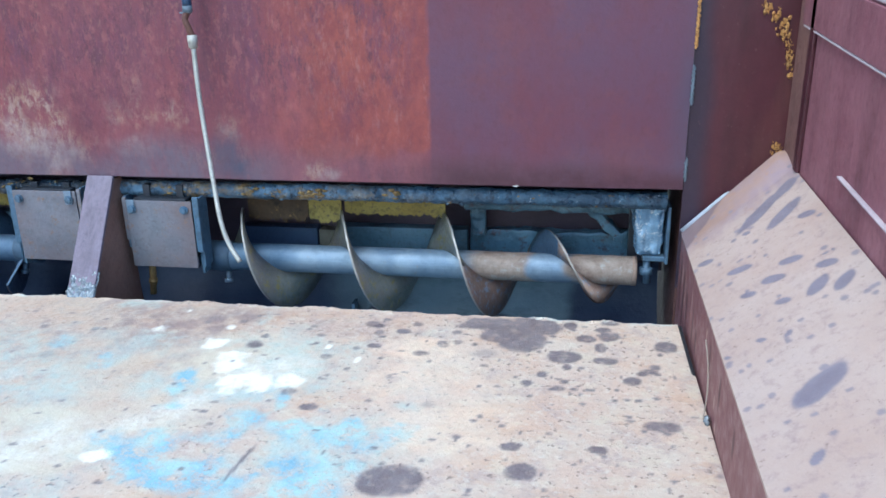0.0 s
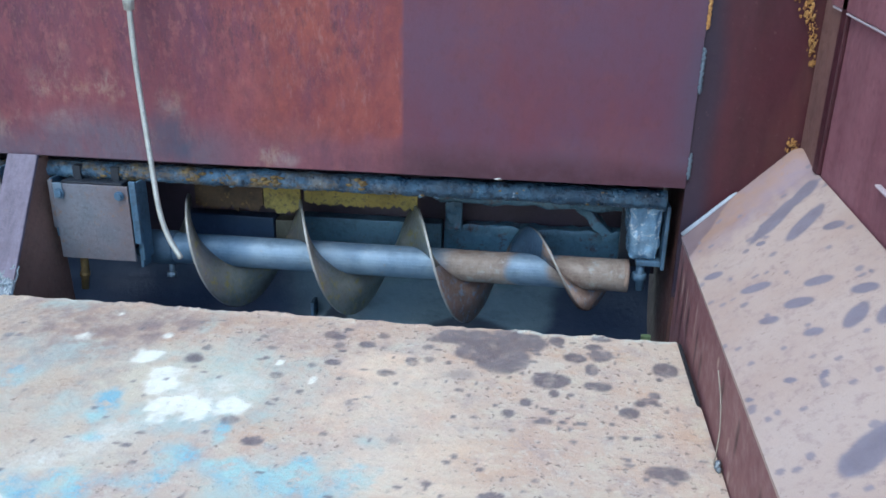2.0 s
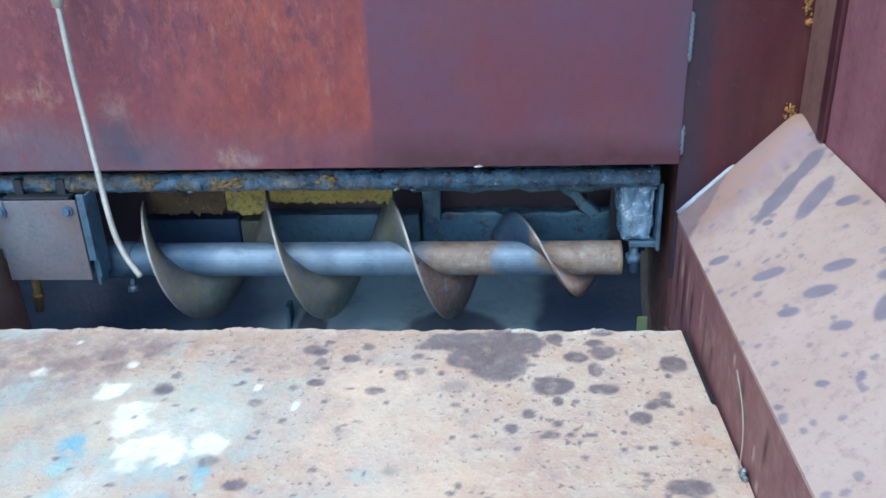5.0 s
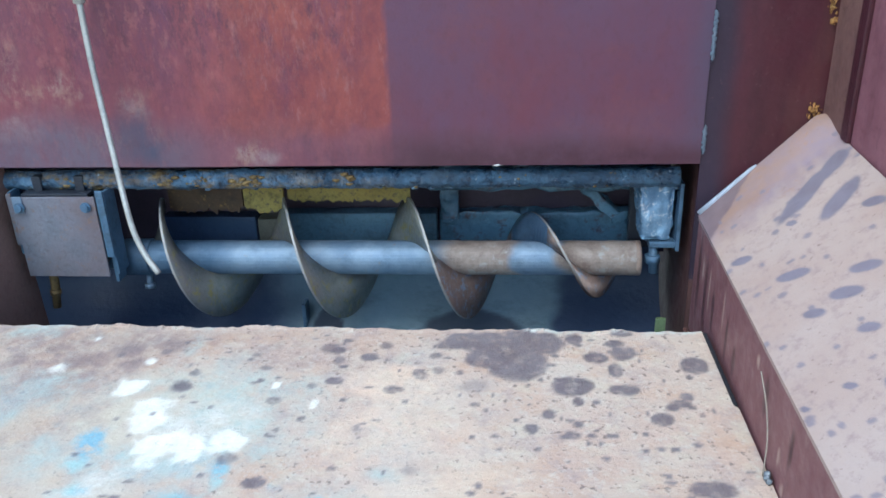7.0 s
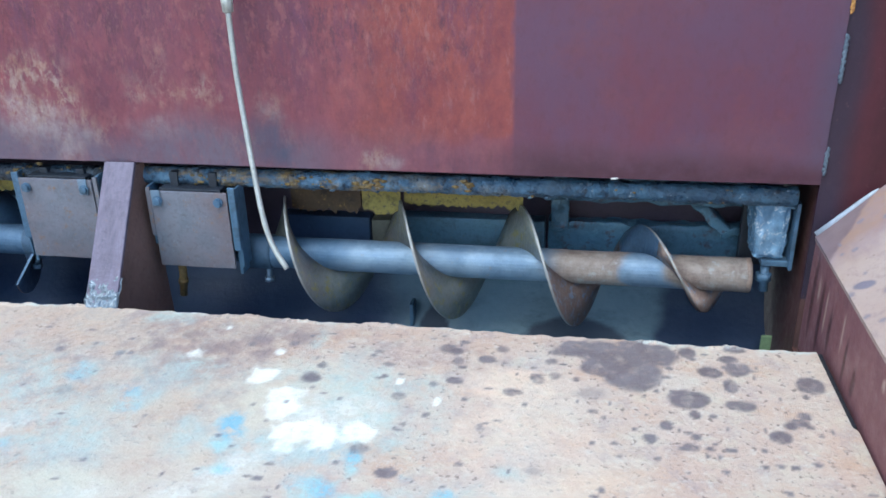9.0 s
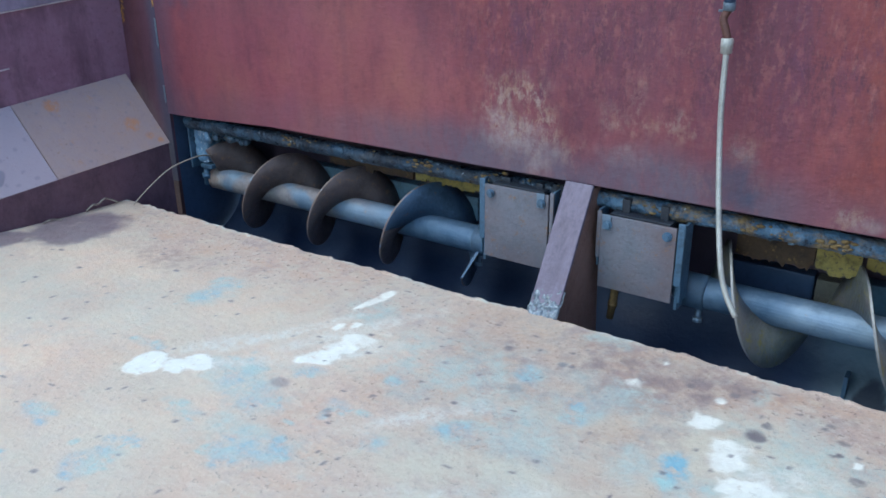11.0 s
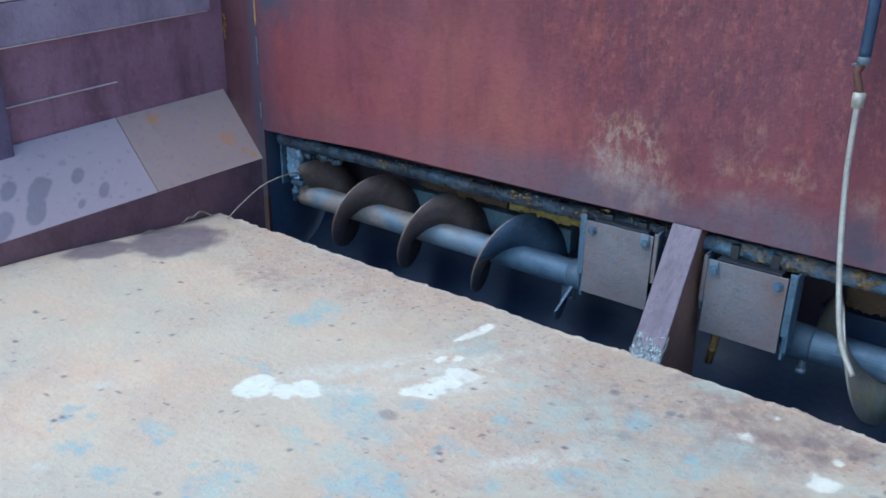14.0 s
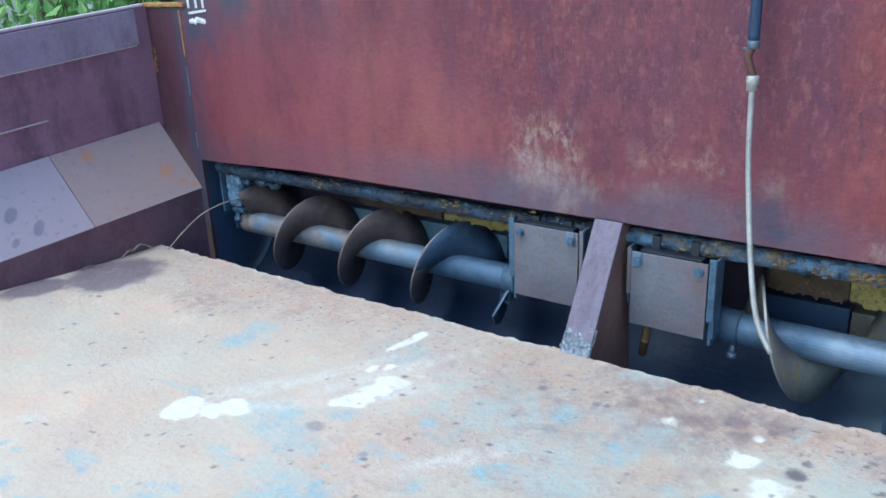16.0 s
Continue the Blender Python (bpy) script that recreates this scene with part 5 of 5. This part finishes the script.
auger(0.235, 1.42, 1, 0.625, 0.29, 1.385)
auger(-0.30, -1.46, -1, -0.820, -0.34, -1.42)


# ---- bearing covers beside the middle brace ----
def bolt_head(bm, x, y, z, r=0.0078):
    rod(bm, [(x, y, z), (x, y - 0.008, z)], r, 6)
    rod(bm, [(x, y + 0.001, z), (x, y - 0.002, z)], r * 1.35, 14)


def bearing_cover(cx, z0, z1, y, side):
    """A front plate bolted over a hanger, with an angle flange on each side."""
    c = new("bearing_cover")
    tagged(c, "rose-grey steel cover plate bolted over the inner auger bearing", "cover", group="bearing covers")
    half = 0.093
    bm = bmesh.new()
    box(bm, (cx - half, y, z0), (cx + half, y + 0.006, z1), 0.0015)
    bmesh.ops.subdivide_edges(bm, edges=[e for e in bm.edges if e.calc_length() > 0.1], cuts=9, use_grid_fill=True)
    for v in bm.verts:
        v.co.y += 0.0016 * noise.noise(Vector((v.co.x * 16, 2.0 * side, v.co.z * 16)))
    plate = part("front_plate", bm, COVER, c)
    for d in (-1, 1):
        outer = d == side
        x = cx + d * (half + 0.0015)
        lo, hi = sorted((x, x + d * (0.017 if outer else 0.011)))
        bm = bmesh.new()
        box(bm, (lo, y + 0.003, z0 + (0.045 if outer else 0.075)), (hi, y + 0.010, z1 + (0.012 if outer else 0.006)), 0.002)
        part("angle_flange", bm, STEEL if outer else COVER, c)
        bm = bmesh.new()
        lo, hi = sorted((hi if d > 0 else lo, (hi if d > 0 else lo) - d * 0.006))
        box(bm, (lo, y + 0.011, z0 + (0.0 if outer else 0.05)), (hi, y + 0.060, z1 + 0.008), 0.002)
        part("cheek", bm, STEEL, c)
        if outer:
            bm = bmesh.new()
            lo, hi = sorted((cx + d * (half + 0.004), cx + d * (half + 0.012)))
            box(bm, (lo, y + 0.014, z0 - 0.020), (hi, y + 0.055, z0 + 0.055), 0.002)
            part("outer_cheek", bm, STEEL, c)
        bm = bmesh.new()
        lug = cx + d * (half - (0.020 if outer else 0.018))
        if not outer:
            box(bm, (lug - 0.014, y - 0.004, z1 - 0.036), (lug + 0.008, y - 0.001, z1 + 0.003), 0.0015)
            part("lug", bm, LUG, plate, "pale scraped bolt lug")
        bm = bmesh.new()
        bolt_head(bm, lug, y - 0.004, z1 - 0.022, 0.0088)
        part("bolt", bm, STEEL, plate)
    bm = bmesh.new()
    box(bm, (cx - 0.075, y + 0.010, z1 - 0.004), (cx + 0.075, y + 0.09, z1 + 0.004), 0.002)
    part("hanger_top", bm, BLACKSTEEL, c)
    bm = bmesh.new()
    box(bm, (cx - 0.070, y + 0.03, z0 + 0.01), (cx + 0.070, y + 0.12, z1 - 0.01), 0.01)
    part("bearing_housing", bm, BLACKSTEEL, c)
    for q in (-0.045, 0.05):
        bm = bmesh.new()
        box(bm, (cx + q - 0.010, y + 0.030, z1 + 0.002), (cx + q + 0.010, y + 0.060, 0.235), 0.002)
        part("hanger", bm, BLACKSTEEL, c)
    return c


bearing_cover(0.151, 0.010, 0.198, 0.205, 1)
bearing_cover(-0.178, 0.018, 0.218, 0.205, -1)
bm = bmesh.new()
rod(bm, [(0.092, 0.24, 0.02), (0.090, 0.239, -0.03), (0.083, 0.238, -0.085)], [0.010, 0.010, 0.009], 10)
rod(bm, [(0.0885, 0.239, -0.040), (0.0870, 0.239, -0.052)], 0.0125, 6)
tagged(part("grease_pipe", bm, OCHRE), "short yellow-brown grease pipe below the bearing cover", "pipe")

# ---- sloping middle brace ----
brace = new("middle_brace")
tagged(brace, "mauve steel brace welded between bulkhead foot and floor edge", "brace")
lean = Matrix.Translation((0.010, 0.012, 0.0)) @ Matrix.Rotation(math.atan2(0.20, 0.262), 4, Vector((-1, 0, 0)))
skew = Matrix.Identity(4)
skew[0][2] = -0.06
bm = bmesh.new()
box(bm, (-0.037, -0.004, -0.010), (0.037, 0.006, 0.330), 0.003, skew @ lean)
brace_front = part("front_flange", bm, BRACE, brace)
bm = bmesh.new()
quad = [(0.006, -0.02), (0.20, 0.252), (0.245, 0.252), (0.245, -0.20), (0.035, -0.20)]
front = [bm.verts.new((0.030 - 0.06 * max(z, 0), y + 0.012, z)) for y, z in quad]
rear = [bm.verts.new((0.042 - 0.06 * max(z, 0), y + 0.012, z)) for y, z in quad]
bm.faces.new(front)
bm.faces.new(rear[::-1])
for i in range(5):
    bm.faces.new((front[i], front[(i + 1) % 5], rear[(i + 1) % 5], rear[i]))
bmesh.ops.recalc_face_normals(bm, faces=bm.faces[:])
part("web", bm, WEB, brace, "brown rusted web plate")
bm = bmesh.new()
pad = []
for i in range(48):
    u = -0.040 + 0.080 * i / 47
    col = []
    for j in range(30):
        q = j / 29
        h = -0.006 + 0.058 * q
        lump = 0.006 * noise.noise(Vector((u * 55, h * 75, 1))) + 0.0040 * noise.noise(Vector((u * 150, h * 170, 7)))
        out = 0.0085 * (1 - q) ** 1.3 - 0.0008 + lump - 0.006 * abs(2 * i / 47 - 1) ** 8
        col.append(bm.verts.new((u - 0.06 * h + 0.010, 0.009 + 0.763 * h - 0.79 * out, h + 0.61 * out)))
    pad.append(col)
for p, q in zip(pad, pad[1:]):
    for j in range(29):
        bm.faces.new((p[j], q[j], q[j + 1], p[j + 1])).smooth = True
bmesh.ops.recalc_face_normals(bm, faces=bm.faces[:])
part("weld", bm, SLAG, brace_front, "shiny grey weld spatter at the foot")


# ---- outer bearing blocks ----
def outer_block(side, shift):
    """A tapered casting with a side plate, a bolt below and a hanger behind."""
    b = new("outer_bearing")
    tagged(b, "greasy blue-grey bearing block at the trough's end", "bearing", group="outer bearings")
    c = side * (1.443 + shift)
    bm = bmesh.new()
    box(bm, (c - 0.040, 0.275, 0.068), (c + 0.040, 0.36, 0.204), 0.012)
    bmesh.ops.subdivide_edges(bm, edges=bm.edges[:], cuts=12, use_grid_fill=True)
    for v in bm.verts:
        q = (0.204 - v.co.z) / 0.136
        v.co.x += (c + side * 0.010 - v.co.x) * 0.24 * q
        v.co += v.normal * (0.004 * noise.noise(v.co * 22) + 0.0050 * noise.noise(v.co * 55) + 0.0040 * noise.noise(v.co * 130))
    for f in bm.faces:
        f.smooth = True
    part("block", bm, GREASE, b)
    bm = bmesh.new()
    x0, x1 = sorted((c + side * 0.043, c + side * 0.051))
    box(bm, (x0, 0.262, 0.048), (x1, 0.37, 0.202), 0.002)
    part("cheek", bm, STEEL, b)
    bm = bmesh.new()
    box(bm, (c - 0.012, 0.270, 0.052), (c + 0.044, 0.30, 0.066), 0.003)
    part("lower_lug", bm, STEEL, b)
    bm = bmesh.new()
    rod(bm, [(c, 0.285, 0.052), (c + side * 0.004, 0.283, -0.012)], 0.010, 8)
    rod(bm, [(c, 0.285, 0.030), (c, 0.284, 0.012)], 0.017, 6)
    part("grease_nipple", bm, STEEL, b)
    bm = bmesh.new()
    x0, x1 = sorted((c - side * 0.043, c + side * 0.033))
    box(bm, (x0, 0.37, 0.01), (x1, 0.39, 0.20), 0.003)
    part("hanger_plate", bm, BLACKSTEEL, b)
    return b


outer_block(1, 0.0)
outer_block(-1, 0.025)

# ---- oil line hanging from above ----
line = new("oil_line")
tagged(line, "thin zinc steel oil tube hanging from a dark rubber hose", "hose")
bm = bmesh.new()
tip, upper = Vector((0.436, 0.040, 0.098)), Vector((0.317, 0.172, 0.615))
rod(bm, smooth_path([tip, tip + Vector((-0.030, 0.012, 0.045)), tip + Vector((-0.052, 0.028, 0.105)), Vector((0.352, 0.118, 0.32)), Vector((0.326, 0.155, 0.48)), upper]), 0.0060, 12)
tube = part("tube", bm, TUBEWHITE, line)
bm = bmesh.new()
rod(bm, [upper + Vector((0, 0, d)) for d in (-0.014, -0.012, -0.002, 0.0, 0.016, 0.018)], [0.008, 0.0115, 0.0115, 0.0125, 0.0125, 0.008], 10)
part("union_nut", bm, TUBEWHITE, tube)
bm = bmesh.new()
rod(bm, smooth_path([upper + Vector((0, 0, 0.015)), upper + Vector((-0.006, -0.002, 0.035)), upper + Vector((-0.012, -0.002, 0.055)), upper + Vector((-0.004, 0, 0.075))]), 0.008, 10)
part("copper_pipe", bm, COPPER, line)
bm = bmesh.new()
rod(bm, smooth_path([upper + Vector((-0.004, 0, 0.085)), upper + Vector((-0.006, 0.003, 0.20)), upper + Vector((-0.012, 0.015, 0.45)), upper + Vector((-0.016, 0.02, 0.66))]), 0.0115, 12)
hose = part("rubber_hose", bm, HOSE, line)
bm = bmesh.new()
rod(bm, [upper + Vector((-0.004, 0, d)) for d in (0.070, 0.072, 0.086, 0.088)], [0.008, 0.0125, 0.0125, 0.009], 8)
box(bm, (upper.x - 0.024, upper.y - 0.004, upper.z + 0.068), (upper.x + 0.004, upper.y + 0.004, upper.z + 0.072), 0.001)
part("hose_clip", bm, WELD, hose)

# ---- wires on the far corner, near the floor ----
bm = bmesh.new()
rod(bm, smooth_path([(-1.46, -0.03, 0.004), (-1.44, 0.02, 0.05), (-1.42, 0.10, 0.10), (-1.40, 0.20, 0.12), (-1.42, 0.28, 0.10)]), 0.0022, 6)
tagged(part("loose_wire", bm, WIRE), "thin bent wire sticking out of the trough corner", "wire")
bm = bmesh.new()
rod(bm, smooth_path([(1.49, -0.42, 0.004), (1.496, -0.40, 0.05), (1.498, -0.37, 0.09), (1.496, -0.335, 0.125)]), 0.0013, 6)
tagged(part("loose_wire", bm, WIRE), "thin bent wire leaning on the hopper flange", "wire")
bm = bmesh.new()
lumps(bm, [(1.496, -0.42, 0.006, 0.006), (1.494, -0.426, 0.005, 0.005), (1.495, -0.434, 0.005, 0.005)], 6.0)
tagged(part("weld_spatter", bm, SLAG), "bright weld spatter where flange meets floor", "weld")

bm = bmesh.new()
rod(bm, smooth_path([(-1.528, -0.155, 0.006), (-1.520, -0.135, 0.022), (-1.530, -0.110, 0.016), (-1.522, -0.090, 0.030), (-1.530, -0.065, 0.020), (-1.520, -0.045, 0.006)]), 0.0030, 6)
tagged(part("wire_scrap", bm, WIRE), "short curled scrap of wire on the floor", "wire")
bm = bmesh.new()
rod(bm, smooth_path([(-1.530, -0.300, 0.010), (-1.518, -0.285, 0.018), (-1.526, -0.262, 0.012), (-1.516, -0.245, 0.006)]), 0.0026, 6)
tagged(part("wire_scrap", bm, WIRE), "short curled scrap of wire on the floor", "wire")

# ---- chalked tally on the bulkhead ----
tally = new("chalk_marks")
tagged(tally, "white chalk tally bars on the red bulkhead", "marking")
y0, y1 = WALL_Y - 0.0035, WALL_Y - 0.001
for i, x in enumerate((-1.60, -1.562, -1.528)):
    bm = bmesh.new()
    box(bm, (x + 0.10 - 0.005, y0, 0.752), (x + 0.10 + 0.005, y1, 0.790), 0.001)
    part("stroke", bm, CHALK, tally)
bm = bmesh.new()
box(bm, (-1.505, y0, 0.736), (-1.415, y1, 0.744), 0.001, Matrix.Translation((-1.46, 0, 0.74)) @ Matrix.Rotation(radians(-6), 4, "Y") @ Matrix.Translation((1.46, 0, -0.74)))
part("underline", bm, CHALK, tally)
bm = bmesh.new()
rng = random.Random(4)
lumps(bm, [(-1.50 + 0.011 * i, WALL_Y - 0.001, 0.708 + 0.008 * rng.random(), 0.008 + 0.004 * rng.random()) for i in range(7)], 9.0, (1, 0.2, 1))
part("scrawl", bm, CHALK, tally)

# ---- yellow corner angle on the far panel ----
ang = new("corner_angle")
tagged(ang, "rusty yellow angle iron capping the corner panel", "angle iron")
bm = bmesh.new()
box(bm, (-1.75, WALL_Y - 0.010, 0.756), (-1.52, WALL_Y + 0.03, 0.768), 0.002)
part("flat_leg", bm, ORANGE, ang)
bm = bmesh.new()
box(bm, (-1.545, WALL_Y + 0.006, 0.769), (-1.515, WALL_Y + 0.03, 1.20), 0.002)
part("upright_leg", bm, YELLOW, ang)

# ---- what lies outside ----
bm = bmesh.new()
box(bm, (-400, -400, -1.60), (400, 400, -1.50))
tagged(part("ground", bm, GROUND), "grey gravel yard around the machine", "ground", kind="structure")


def leaf_material():
    k = Mat("green_leaves", 0.5)
    n = k.t.nodes.new("ShaderNodeNewGeometry")
    c = k.mix(n.outputs["Random Per Island"], (0.12, 0.28, 0.07), (0.32, 0.50, 0.17))
    k.b.inputs["Transmission Weight"].default_value = 0.0
    return k.done(c)


LEAF = leaf_material()
BARK = dirt_paint("grey_brown_bark", (0.10, 0.075, 0.055), (0.14, 0.11, 0.08), (0.06, 0.05, 0.04), 0.9, 1.0)


def tree(x, y, height, seed):
    rng = random.Random(seed)
    t = new("tree")
    t.location = (x, y, -1.5)
    tagged(t, "leafy green tree behind the hopper side", "tree", group="trees")
    bm = bmesh.new()
    rod(bm, [(0, 0, 0), (0.05, 0.02, height * 0.35), (0.0, 0.06, height * 0.7)], [0.10, 0.075, 0.03], 10)
    for i in range(9):
        a = rng.random() * 6.3
        h = height * (0.25 + 0.4 * rng.random())
        rod(bm, [(0, 0.02, h), (0.5 * math.cos(a), 0.5 * math.sin(a), h + 0.3), (1.0 * math.cos(a), 1.0 * math.sin(a), h + 0.8)], [0.04, 0.025, 0.01], 6)
    part("trunk", bm, BARK, t)
    verts, faces = [], []
    clumps = [(rng.gauss(0, 0.75), rng.gauss(0, 0.75), height * (0.2 + 0.75 * rng.random())) for _ in range(46)]
    for cx, cy, cz in clumps:
        for _ in range(70):
            p = Vector((cx + rng.gauss(0, 0.20), cy + rng.gauss(0, 0.20), cz + rng.gauss(0, 0.17)))
            q = Euler((rng.random() * 6, rng.random() * 6, rng.random() * 6)).to_matrix()
            s = 0.05 + 0.05 * rng.random()
            base = len(verts)
            for u, v, w in ((-1, 0, 0), (0, 0.45, 0.12), (1, 0, 0), (0, -0.45, 0.12)):
                verts.append(tuple(p + q @ Vector((u * s, v * s, w * s))))
            faces.append((base, base + 1, base + 2, base + 3))
    me = bpy.data.meshes.new("crown")
    me.from_pydata(verts, [], faces)
    me.materials.append(LEAF)
    crown = new("crown", me)
    crown.parent = t


for i, (x, y, h) in enumerate(((-6.2, 3.4, 3.2), (-5.0, 4.6, 3.6), (-7.4, 5.2, 3.9), (-3.7, 5.6, 3.5), (-8.6, 3.6, 3.0), (-6.0, 6.6, 4.2), (-9.5, 6.0, 4.0))):
    tree(x, y, h, 40 + i)

# pale wall beyond the trees
bm = bmesh.new()
box(bm, (-16, 8.0, -1.5), (-9.2, 8.3, 2.2), 0.02)
tagged(part("yard_wall", bm, dirt_paint("pale_blue_grey_plaster", (0.42, 0.46, 0.52), (0.50, 0.54, 0.58), (0.36, 0.38, 0.40), 0.8, 0.3)), "pale blue-grey wall beyond the trees", "wall", kind="structure")
